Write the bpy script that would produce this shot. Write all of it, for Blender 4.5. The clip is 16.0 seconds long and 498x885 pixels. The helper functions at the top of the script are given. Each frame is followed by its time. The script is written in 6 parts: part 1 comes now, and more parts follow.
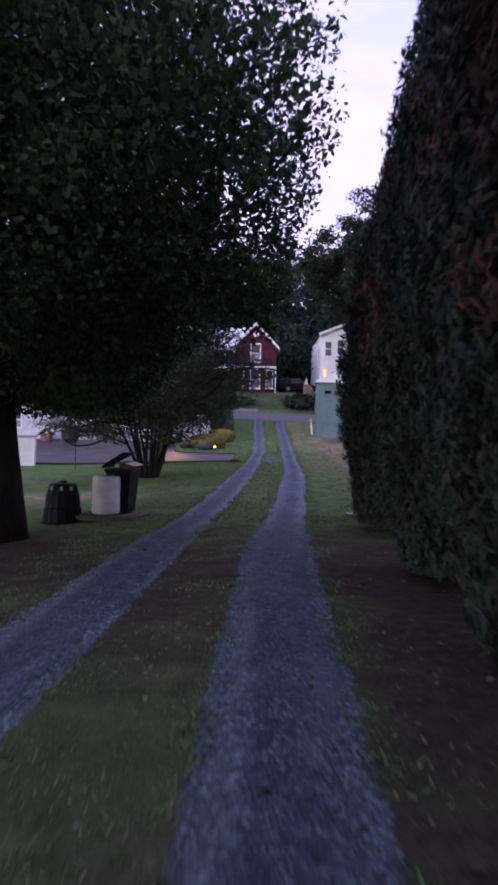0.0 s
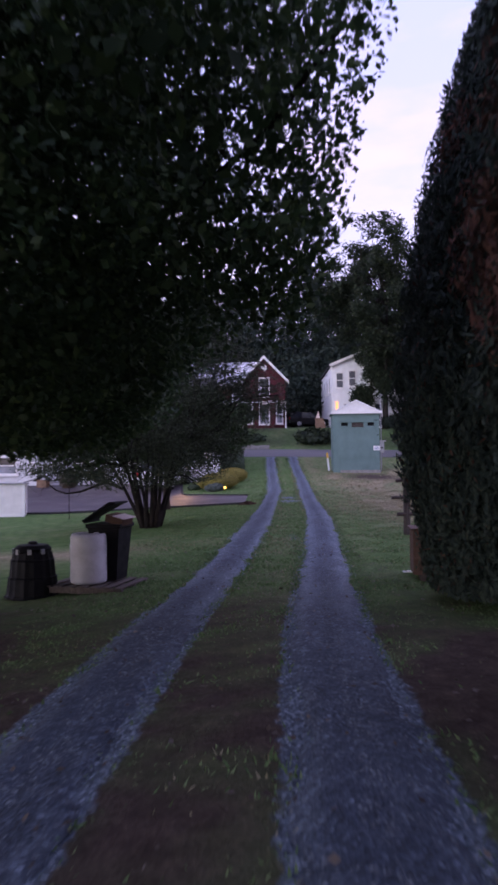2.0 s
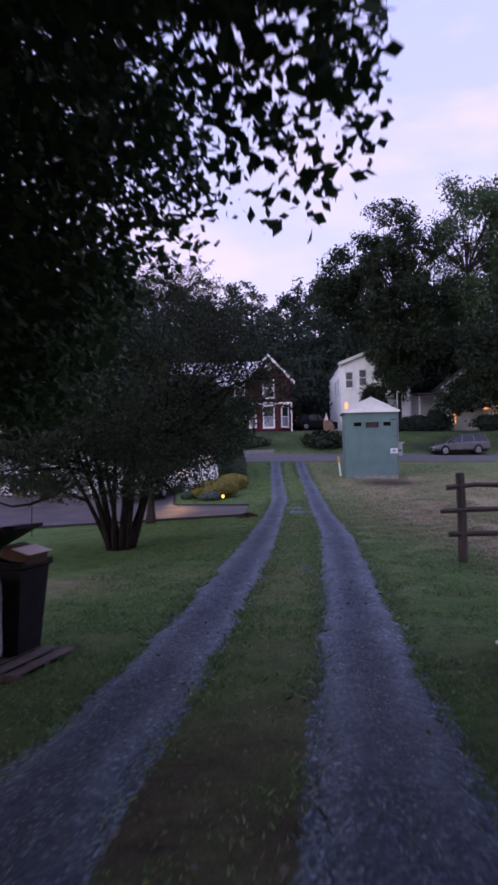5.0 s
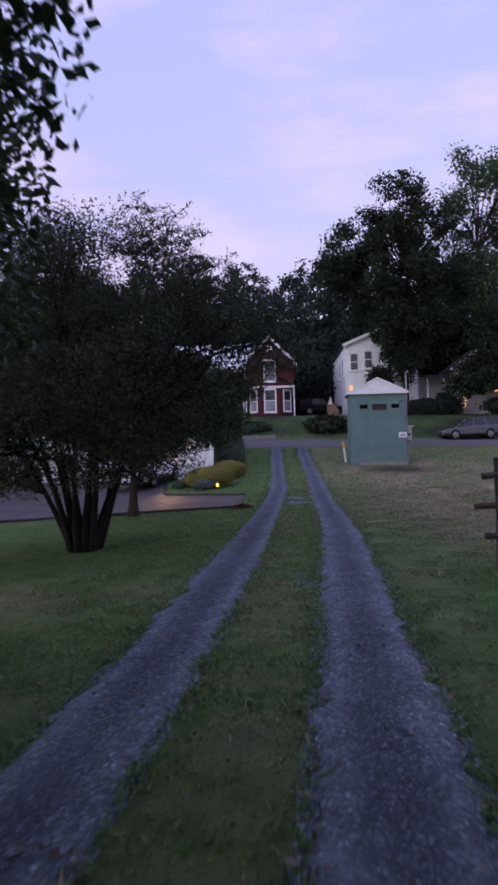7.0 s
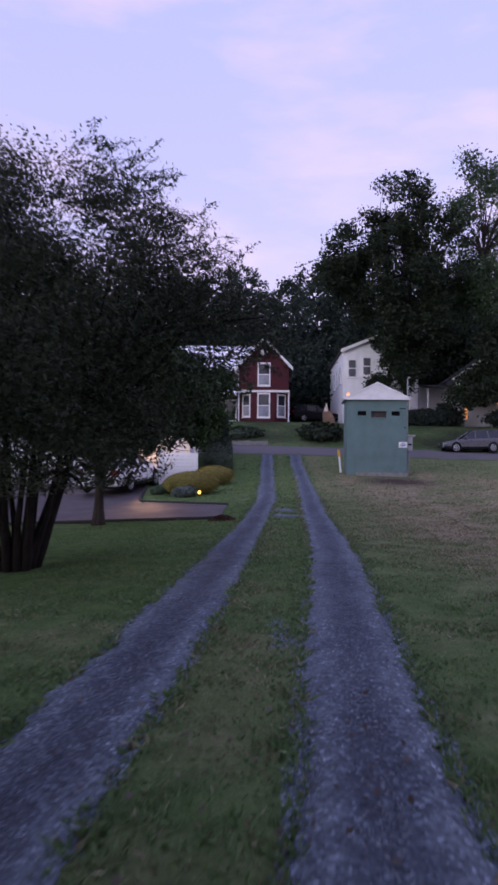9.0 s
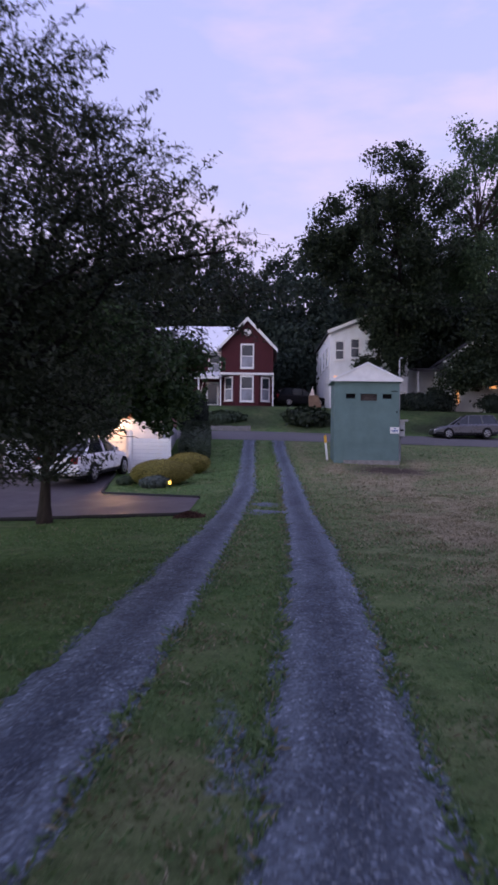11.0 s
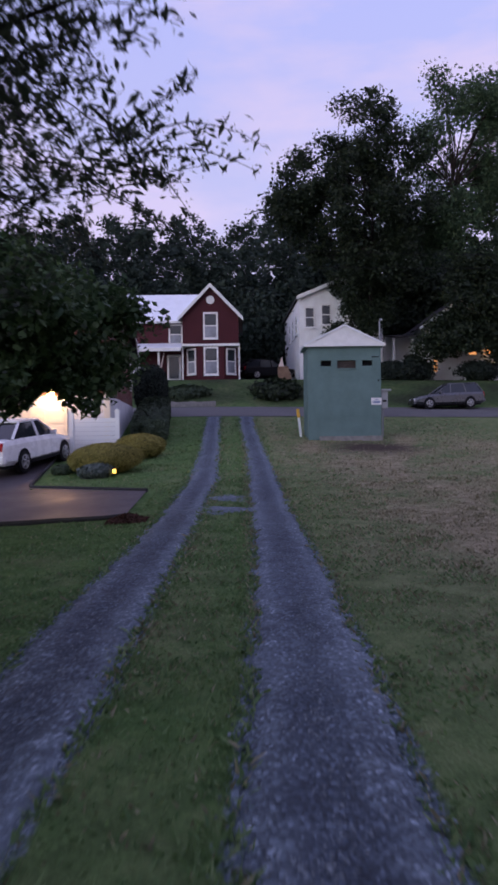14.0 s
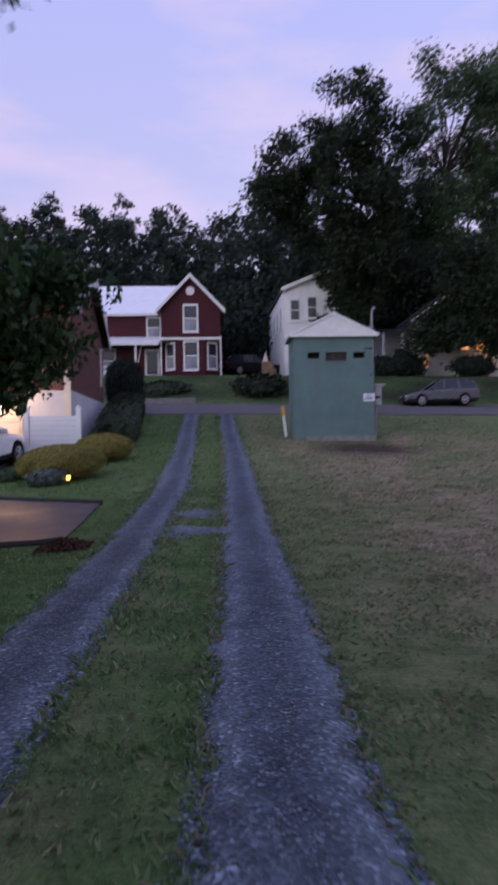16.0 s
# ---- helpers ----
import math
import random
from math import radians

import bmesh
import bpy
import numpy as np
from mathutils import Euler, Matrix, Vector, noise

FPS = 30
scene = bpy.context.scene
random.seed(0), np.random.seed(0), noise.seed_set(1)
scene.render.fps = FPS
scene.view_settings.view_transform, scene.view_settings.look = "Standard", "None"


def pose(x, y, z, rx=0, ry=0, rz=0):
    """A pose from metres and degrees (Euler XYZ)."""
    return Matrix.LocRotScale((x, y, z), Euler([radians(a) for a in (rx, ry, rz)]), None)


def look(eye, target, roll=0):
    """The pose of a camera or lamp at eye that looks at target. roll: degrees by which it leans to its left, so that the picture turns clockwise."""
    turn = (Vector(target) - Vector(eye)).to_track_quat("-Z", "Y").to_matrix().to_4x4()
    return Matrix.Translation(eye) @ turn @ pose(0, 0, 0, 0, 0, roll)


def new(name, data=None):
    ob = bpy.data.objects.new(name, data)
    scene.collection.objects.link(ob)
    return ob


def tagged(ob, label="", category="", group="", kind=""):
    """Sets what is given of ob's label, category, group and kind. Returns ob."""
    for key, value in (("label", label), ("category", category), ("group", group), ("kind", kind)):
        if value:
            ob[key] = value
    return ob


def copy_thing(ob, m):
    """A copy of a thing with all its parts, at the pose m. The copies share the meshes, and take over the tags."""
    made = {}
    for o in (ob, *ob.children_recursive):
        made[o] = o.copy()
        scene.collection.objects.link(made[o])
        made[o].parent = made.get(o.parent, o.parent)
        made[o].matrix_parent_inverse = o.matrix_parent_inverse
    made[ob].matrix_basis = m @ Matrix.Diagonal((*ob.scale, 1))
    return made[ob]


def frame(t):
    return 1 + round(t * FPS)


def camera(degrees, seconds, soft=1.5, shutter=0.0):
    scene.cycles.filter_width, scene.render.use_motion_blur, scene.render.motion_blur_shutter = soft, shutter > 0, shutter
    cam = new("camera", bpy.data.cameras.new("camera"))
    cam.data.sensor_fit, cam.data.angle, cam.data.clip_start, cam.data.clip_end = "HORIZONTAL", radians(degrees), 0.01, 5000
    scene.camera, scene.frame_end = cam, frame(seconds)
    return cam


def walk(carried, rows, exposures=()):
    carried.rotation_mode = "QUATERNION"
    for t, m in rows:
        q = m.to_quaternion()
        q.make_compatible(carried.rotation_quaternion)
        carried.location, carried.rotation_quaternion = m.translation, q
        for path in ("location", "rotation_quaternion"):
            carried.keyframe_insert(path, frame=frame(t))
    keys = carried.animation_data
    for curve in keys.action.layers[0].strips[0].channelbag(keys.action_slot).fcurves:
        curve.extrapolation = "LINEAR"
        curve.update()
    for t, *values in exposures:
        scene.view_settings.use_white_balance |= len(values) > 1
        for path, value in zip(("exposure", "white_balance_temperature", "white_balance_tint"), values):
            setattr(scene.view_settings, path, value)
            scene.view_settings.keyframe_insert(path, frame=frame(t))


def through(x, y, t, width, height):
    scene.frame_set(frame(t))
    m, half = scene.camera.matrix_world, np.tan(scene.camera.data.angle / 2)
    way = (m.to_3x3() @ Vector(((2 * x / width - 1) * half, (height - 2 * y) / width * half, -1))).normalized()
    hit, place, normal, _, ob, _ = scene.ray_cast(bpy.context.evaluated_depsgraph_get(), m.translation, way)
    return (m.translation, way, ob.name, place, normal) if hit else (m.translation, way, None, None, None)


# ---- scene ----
cam = camera(39.1, 16.0, soft=3.0, shutter=0.9)
PATH = [
    (0, (0.52, 1.148, 1.104), (0.463, 3.147, 1.069), 1.5),
    (0.5, (0.47, 2.013, 1.113), (0.401, 4.012, 1.096), 0.6),
    (1, (0.379, 2.85, 1.121), (0.379, 4.85, 1.166), -0.3),
    (1.5, (0.311, 3.669, 1.127), (0.227, 5.666, 1.194), -0.4),
    (2, (0.227, 4.451, 1.094), (0.144, 6.448, 1.168), -0.6),
    (2.5, (0.262, 5.252, 1.077), (0.139, 7.248, 1.111), 0.8),
    (3, (0.244, 6.017, 1.042), (0.159, 8.015, 1.076), 1.2),
    (3.5, (0.235, 6.786, 1.028), (0.115, 8.783, 1.057), 1.2),
    (4, (0.174, 7.52, 1.009), (0.006, 9.513, 1.061), 0.4),
    (4.5, (0.168, 8.265, 1.029), (0.113, 10.263, 1.089), -0.6),
    (4.7, (0.189, 8.553, 1.032), (0.097, 10.549, 1.128), -0.8),
    (7, (0.43, 11.58, 1.023), (0.317, 13.576, 1.08), -1.3),
    (7.5, (0.461, 12.212, 1.019), (0.417, 14.21, 1.107), -1.1),
    (8, (0.476, 12.839, 1.006), (0.377, 14.836, 1.056), -0.6),
    (8.5, (0.506, 13.474, 0.99), (0.411, 15.471, 1.045), 0.0),
    (9, (0.568, 14.139, 0.996), (0.471, 16.135, 1.073), 0.7),
    (9.5, (0.615, 14.806, 1.004), (0.539, 16.803, 1.075), 1.1),
    (11.8, (0.846, 17.885, 1.114), (0.823, 19.885, 1.131), 0.1),
    (12, (0.868, 18.144, 1.117), (0.918, 20.144, 1.125), 0.6),
    (12.5, (0.903, 18.782, 1.136), (0.936, 20.781, 1.081), 0.8),
    (13, (0.906, 19.427, 1.169), (0.963, 21.426, 1.14), 0.5),
    (13.5, (0.959, 20.037, 1.185), (0.979, 22.037, 1.156), 0.1),
    (14, (0.936, 20.667, 1.194), (0.963, 22.666, 1.16), -0.8),
    (14.5, (1.026, 21.335, 1.216), (1.089, 23.334, 1.181), -1.0),
    (15, (1.008, 21.992, 1.218), (1.065, 23.991, 1.183), -1.4),
    (15.5, (1.081, 22.656, 1.235), (1.202, 24.652, 1.252), -1.1),
    (16, (1.162, 23.307, 1.239), (1.232, 25.305, 1.198), -0.8),
]
EXPOSURES = [(0, 0.7, 6500, 19), (2, 0.68, 6500, 18), (4.7, 0.48, 6500, 15), (7, 0.12, 6500, 10), (8, 0.12, 6500, 12), (9.7, 0.28, 6500, 16), (12, 0.06, 6500, 10), (16, 0.0, 6500, 10)]
walk(cam, [(t, look(eye, target, roll)) for t, eye, target, roll in PATH], EXPOSURES)

# ---- world, sun, exposure ----
world = bpy.data.worlds.new("dusk")
scene.world = world
world.use_nodes = True
wt = world.node_tree
for n in list(wt.nodes):
    wt.nodes.remove(n)


def wnode(kind, **inputs):
    n = wt.nodes.new(kind)
    for k, v in inputs.items():
        n.inputs[k.replace("_", " ")].default_value = v
    return n


def build_sky():
    out, bg = wnode("ShaderNodeOutputWorld"), wnode("ShaderNodeBackground")
    bg.inputs["Strength"].default_value = SKY
    coord = wnode("ShaderNodeTexCoord")
    sky = wnode("ShaderNodeTexSky")
    sky.sky_type, sky.sun_disc = "NISHITA", False
    sky.sun_elevation, sky.sun_rotation = radians(SUN_UP), radians(SUN_TURN)
    # a thin dusk overcast: lilac-blue with pink banks low down
    sep = wnode("ShaderNodeSeparateXYZ")
    wt.links.new(coord.outputs["Generated"], sep.inputs[0])
    ramp = wnode("ShaderNodeValToRGB")
    el = ramp.color_ramp.elements
    el[0].position, el[0].color = 0.0, (0.77, 0.605, 0.88, 1)
    el[1].position, el[1].color = 1.0, (0.53, 0.61, 1.38, 1)
    for p, c in ((0.16, (0.77, 0.635, 0.99, 1)), (0.34, (0.65, 0.62, 1.06, 1)), (0.6, (0.57, 0.605, 1.22, 1))):
        e = el.new(p)
        e.color = c
    wt.links.new(sep.outputs["Z"], ramp.inputs[0])
    stretch = wnode("ShaderNodeMapping")
    stretch.inputs["Scale"].default_value = (1.0, 1.0, 3.2)
    wt.links.new(coord.outputs["Generated"], stretch.inputs[0])
    cloud = wnode("ShaderNodeTexNoise", Scale=3.1, Detail=5.0, Roughness=0.55)
    wt.links.new(stretch.outputs[0], cloud.inputs["Vector"])
    cr = wnode("ShaderNodeValToRGB")
    cr.color_ramp.elements[0].position, cr.color_ramp.elements[0].color = 0.42, (0, 0, 0, 1)
    cr.color_ramp.elements[1].position, cr.color_ramp.elements[1].color = 0.60, (1, 1, 1, 1)
    wt.links.new(cloud.outputs["Fac"], cr.inputs[0])
    mix = wnode("ShaderNodeMixRGB", Color2=(0.89, 0.72, 1.07, 1))
    scale = wt.nodes.new("ShaderNodeMath")
    scale.operation = "MULTIPLY"
    scale.inputs[1].default_value = 0.8
    wt.links.new(cr.outputs[0], scale.inputs[0])
    wt.links.new(scale.outputs[0], mix.inputs[0])
    wt.links.new(ramp.outputs[0], mix.inputs[1])
    both = wnode("ShaderNodeMixRGB", Fac=0.05)
    wt.links.new(mix.outputs[0], both.inputs[1])
    wt.links.new(sky.outputs[0], both.inputs[2])
    wt.links.new(both.outputs[0], bg.inputs["Color"])
    wt.links.new(bg.outputs[0], out.inputs[0])


SKY, SUN_UP, SUN_TURN = 0.79, 12.0, 225.0
build_sky()
sun = new("sun", bpy.data.lights.new("sun", "SUN"))
sun.data.energy, sun.data.angle, sun.data.color = 0.85, radians(40), (0.70, 0.83, 1.0)
sun.matrix_world = look((-60, -35, 18), (0, 25, 0))


# ---- materials ----
class Mat:
    """A small builder of node materials."""

    def __init__(self, name, rough=0.8, metal=0.0, spec=0.3):
        self.m = bpy.data.materials.new(name)
        self.m.use_nodes = True
        self.t = self.m.node_tree
        self.b = self.t.nodes["Principled BSDF"]
        self.b.inputs["Roughness"].default_value = rough
        self.b.inputs["Metallic"].default_value = metal
        self.b.inputs["Specular IOR Level"].default_value = spec
        self.c = self.node("ShaderNodeTexCoord").outputs["Object"]

    def node(self, kind):
        return self.t.nodes.new(kind)

    def link(self, a, b):
        self.t.links.new(a, b)

    def noise(self, scale, detail=4.0, rough=0.6, stretch=None, where=None):
        n = self.node("ShaderNodeTexNoise")
        n.inputs["Scale"].default_value, n.inputs["Detail"].default_value = scale, detail
        n.inputs["Roughness"].default_value = rough
        src = where or self.c
        if stretch:
            mp = self.node("ShaderNodeMapping")
            mp.inputs["Scale"].default_value = stretch
            self.link(src, mp.inputs[0])
            src = mp.outputs[0]
        self.link(src, n.inputs["Vector"])
        return n.outputs["Fac"]

    def ramp(self, fac, *stops):
        r = self.node("ShaderNodeValToRGB")
        e = r.color_ramp.elements
        while len(e) < len(stops):
            e.new(0.5)
        for k, (p, c) in enumerate(stops):
            e[k].position, e[k].color = p, (*c, 1) if len(c) == 3 else c
        self.link(fac, r.inputs[0])
        return r.outputs[0]

    def mix(self, fac, a, b, how="MIX"):
        n = self.node("ShaderNodeMixRGB")
        n.blend_type = how
        for k, v in ((0, fac), (1, a), (2, b)):
            if isinstance(v, (int, float)):
                n.inputs[k].default_value = v
            elif isinstance(v, tuple):
                n.inputs[k].default_value = (*v, 1)
            else:
                self.link(v, n.inputs[k])
        return n.outputs[0]

    def attr(self, name):
        n = self.node("ShaderNodeAttribute")
        n.attribute_name = name
        return n.outputs["Fac"]

    def colour(self, out):
        self.link(out, self.b.inputs["Base Color"])
        return self

    def roughness(self, fac, lo, hi):
        self.link(self.ramp(fac, (0.3, (lo,) * 3), (0.7, (hi,) * 3)), self.b.inputs["Roughness"])
        return self

    def bump(self, fac, strength=0.3, dist=0.01):
        n = self.node("ShaderNodeBump")
        n.inputs["Strength"].default_value, n.inputs["Distance"].default_value = strength, dist
        self.link(fac, n.inputs["Height"])
        self.link(n.outputs[0], self.b.inputs["Normal"])
        return self


def grey(v):
    return (v, v, v)


def painted(name, col, rough=0.55, spec=0.35, dirt=0.25, scale=3.0):
    """Weathered paint: a colour with soft stains and fine grain."""
    m = Mat(name, rough, 0.0, spec)
    big, fine = m.noise(scale, 5), m.noise(scale * 22, 3)
    dark = tuple(v * (1 - dirt) * k for v, k in zip(col, (0.98, 0.98, 0.97)))
    c = m.mix(m.ramp(big, (0.35, grey(0.0)), (0.75, grey(1.0))), col, dark)
    c = m.mix(0.16, c, m.ramp(fine, (0.3, grey(0.25)), (0.7, grey(0.9))), "OVERLAY")
    m.colour(c).roughness(big, rough - 0.08, min(rough + 0.15, 1)).bump(fine, 0.12, 0.004)
    return m.m


def leafy(name, a, b, c, rough=0.62, through=0.25, shade=0.55):
    """Foliage: each leaf its own shade between three greens, a little light through it."""
    m = Mat(name, rough, 0.0, 0.25)
    geo = m.node("ShaderNodeNewGeometry")
    col = m.ramp(geo.outputs["Random Per Island"], (0.0, a), (0.55, b), (1.0, c))
    patch = m.noise(0.9, 3)
    col = m.mix(m.ramp(patch, (0.35, grey(0.0)), (0.7, grey(shade))), col, tuple(v * 0.55 for v in a))
    m.colour(col)
    tr = m.node("ShaderNodeBsdfTranslucent")
    m.link(col, tr.inputs["Color"])
    mx = m.node("ShaderNodeMixShader")
    mx.inputs[0].default_value = through
    m.link(m.b.outputs[0], mx.inputs[1])
    m.link(tr.outputs[0], mx.inputs[2])
    m.link(mx.outputs[0], m.t.nodes["Material Output"].inputs["Surface"])
    return m.m


def barky(name, a, b):
    m = Mat(name, 0.9, 0.0, 0.15)
    s = m.noise(9, 6, 0.65, (1, 1, 0.22))
    m.colour(m.ramp(s, (0.3, a), (0.7, b))).bump(s, 0.8, 0.03)
    return m.m


def woody(name, a, b, along=(0.12, 1, 1)):
    m = Mat(name, 0.8, 0.0, 0.2)
    s, big = m.noise(26, 5, 0.6, along), m.noise(2.2, 3)
    c = m.mix(m.ramp(big, (0.3, grey(0)), (0.7, grey(0.5))), m.ramp(s, (0.3, a), (0.7, b)), tuple(v * 0.5 for v in a))
    m.colour(c).bump(s, 0.35, 0.006)
    return m.m


def glowing(name, col, strength):
    m = Mat(name)
    m.b.inputs["Base Color"].default_value = (*col, 1)
    m.b.inputs["Emission Color"].default_value = (*col, 1)
    m.b.inputs["Emission Strength"].default_value = strength
    return m.m


def glassy(name, col=(0.02, 0.025, 0.03), rough=0.08):
    m = Mat(name, rough, 0.0, 0.6)
    s = m.noise(1.3, 3)
    m.colour(m.ramp(s, (0.3, col), (0.75, tuple(v * 2.2 for v in col))))
    return m.m


def metal(name, col, rough=0.4):
    m = Mat(name, rough, 0.85, 0.5)
    s = m.noise(5, 5)
    m.colour(m.ramp(s, (0.3, tuple(v * 0.75 for v in col)), (0.7, col))).roughness(s, rough - 0.08, rough + 0.15)
    return m.m


def lawn_material():
    m = Mat("lawn", 0.95, 0.0, 0.1)
    big, mid, fine = m.noise(0.55, 5, 0.65), m.noise(3.4, 5, 0.65), m.noise(38, 4, 0.7)
    green = m.ramp(mid, (0.28, (0.045, 0.090, 0.027)), (0.5, (0.080, 0.143, 0.044)), (0.75, (0.128, 0.187, 0.065)))
    straw = m.ramp(mid, (0.3, (0.17, 0.145, 0.085)), (0.7, (0.36, 0.30, 0.20)))
    soil = m.ramp(m.noise(7, 6, 0.7), (0.3, (0.038, 0.028, 0.022)), (0.6, (0.076, 0.058, 0.045)), (0.8, (0.130, 0.104, 0.078)))
    c = m.mix(m.ramp(big, (0.52, grey(0.0)), (0.72, grey(0.32))), green, straw)
    c = m.mix(m.attr("dry"), c, straw)
    c = m.mix(m.attr("rank"), c, m.ramp(mid, (0.3, (0.018, 0.026, 0.014)), (0.7, (0.045, 0.056, 0.030))))
    c = m.mix(m.attr("soil"), c, soil)
    vor = m.node("ShaderNodeTexVoronoi")
    vor.inputs["Scale"].default_value = 46
    m.link(m.c, vor.inputs["Vector"])
    grit = m.ramp(vor.outputs["Color"], (0.1, (0.054, 0.072, 0.088)), (0.6, (0.124, 0.160, 0.192)), (0.95, (0.33, 0.40, 0.46)))
    patchy = m.mix(0.2, m.noise(6.5, 6, 0.7), m.noise(22, 4, 0.7))
    c = m.mix(m.ramp(m.mix(1.0, m.attr("grit"), patchy, "ADD"), (0.86, grey(0.0)), (1.10, grey(0.92))), c, grit)
    c = m.mix(0.55, c, m.ramp(fine, (0.25, grey(0.12)), (0.75, grey(0.95))), "OVERLAY")
    return m.colour(c).bump(fine, 0.9, 0.03).m


def gravel_material():
    m = Mat("gravel", 0.75, 0.0, 0.35)
    vor = m.node("ShaderNodeTexVoronoi")
    vor.inputs["Scale"].default_value = 46
    m.link(m.c, vor.inputs["Vector"])
    grain = m.ramp(vor.outputs["Color"], (0.1, (0.056, 0.073, 0.085)), (0.55, (0.116, 0.149, 0.172)), (0.8, (0.206, 0.260, 0.296)), (0.97, (0.47, 0.56, 0.62)))
    big, mid = m.noise(0.8, 5, 0.6, (1.6, 0.5, 1)), m.noise(6.5, 6, 0.7)
    c = m.mix(m.ramp(mid, (0.36, grey(0.0)), (0.62, grey(0.8))), grain, (0.42, 0.45, 0.50), "MULTIPLY")
    c = m.mix(m.ramp(big, (0.45, grey(0.0)), (0.7, grey(0.4))), c, (0.180, 0.228, 0.262))
    # wear, and tree shade painted in near the start, both darken the gravel
    c = m.mix(m.attr("worn_shaded"), c, (0.40, 0.43, 0.49), "MULTIPLY")
    h = m.mix(0.6, vor.outputs["Distance"], mid)
    return m.colour(c).bump(h, 0.9, 0.02).m


def asphalt_material(name, a, b, wet):
    m = Mat(name, 0.8, 0.0, 0.4)
    big, fine = m.noise(0.7, 5), m.noise(70, 3)
    c = m.mix(0.4, m.ramp(big, (0.3, a), (0.7, b)), m.ramp(fine, (0.3, grey(0.2)), (0.7, grey(0.85))), "OVERLAY")
    return m.colour(c).roughness(big, wet, wet + 0.25).bump(fine, 0.4, 0.006).m


def brick_material():
    m = Mat("brick", 0.85, 0.0, 0.2)
    n = m.node("ShaderNodeTexBrick")
    n.inputs["Scale"].default_value = 1.0
    n.inputs["Brick Width"].default_value, n.inputs["Row Height"].default_value = 0.215, 0.075
    n.inputs["Mortar Size"].default_value = 0.008
    for k, c in (("Color1", (0.15, 0.042, 0.032)), ("Color2", (0.095, 0.026, 0.022)), ("Mortar", (0.24, 0.2, 0.18))):
        n.inputs[k].default_value = (*c, 1)
    mp = m.node("ShaderNodeMapping")
    mp.inputs["Rotation"].default_value = (radians(90), 0, 0)
    sep, com = m.node("ShaderNodeSeparateXYZ"), m.node("ShaderNodeCombineXYZ")
    m.link(m.c, sep.inputs[0])
    add = m.node("ShaderNodeMath")
    m.link(sep.outputs["X"], add.inputs[0])
    m.link(sep.outputs["Y"], add.inputs[1])
    m.link(add.outputs[0], com.inputs["X"])
    m.link(sep.outputs["Z"], com.inputs["Y"])
    m.link(com.outputs[0], n.inputs["Vector"])
    c = m.mix(m.ramp(m.noise(1.2, 4), (0.3, grey(0)), (0.7, grey(0.4))), n.outputs["Color"], (0.10, 0.035, 0.03))
    return m.colour(c).bump(n.outputs["Fac"], -0.4, 0.006).m


def siding_material(name, col, pitch):
    """Lapped boards: a shallow step at every board."""
    m = Mat(name, 0.6, 0.0, 0.3)
    w = m.node("ShaderNodeTexWave")
    w.wave_type, w.bands_direction, w.wave_profile = "BANDS", "Z", "SAW"
    w.inputs["Scale"].default_value = 0.314 / pitch
    m.link(m.c, w.inputs["Vector"])
    big = m.noise(1.4, 5)
    c = m.mix(m.ramp(big, (0.3, grey(0)), (0.75, grey(0.6))), col, tuple(v * 0.7 for v in col))
    return m.colour(c).bump(w.outputs["Fac"], 0.7, 0.02).m


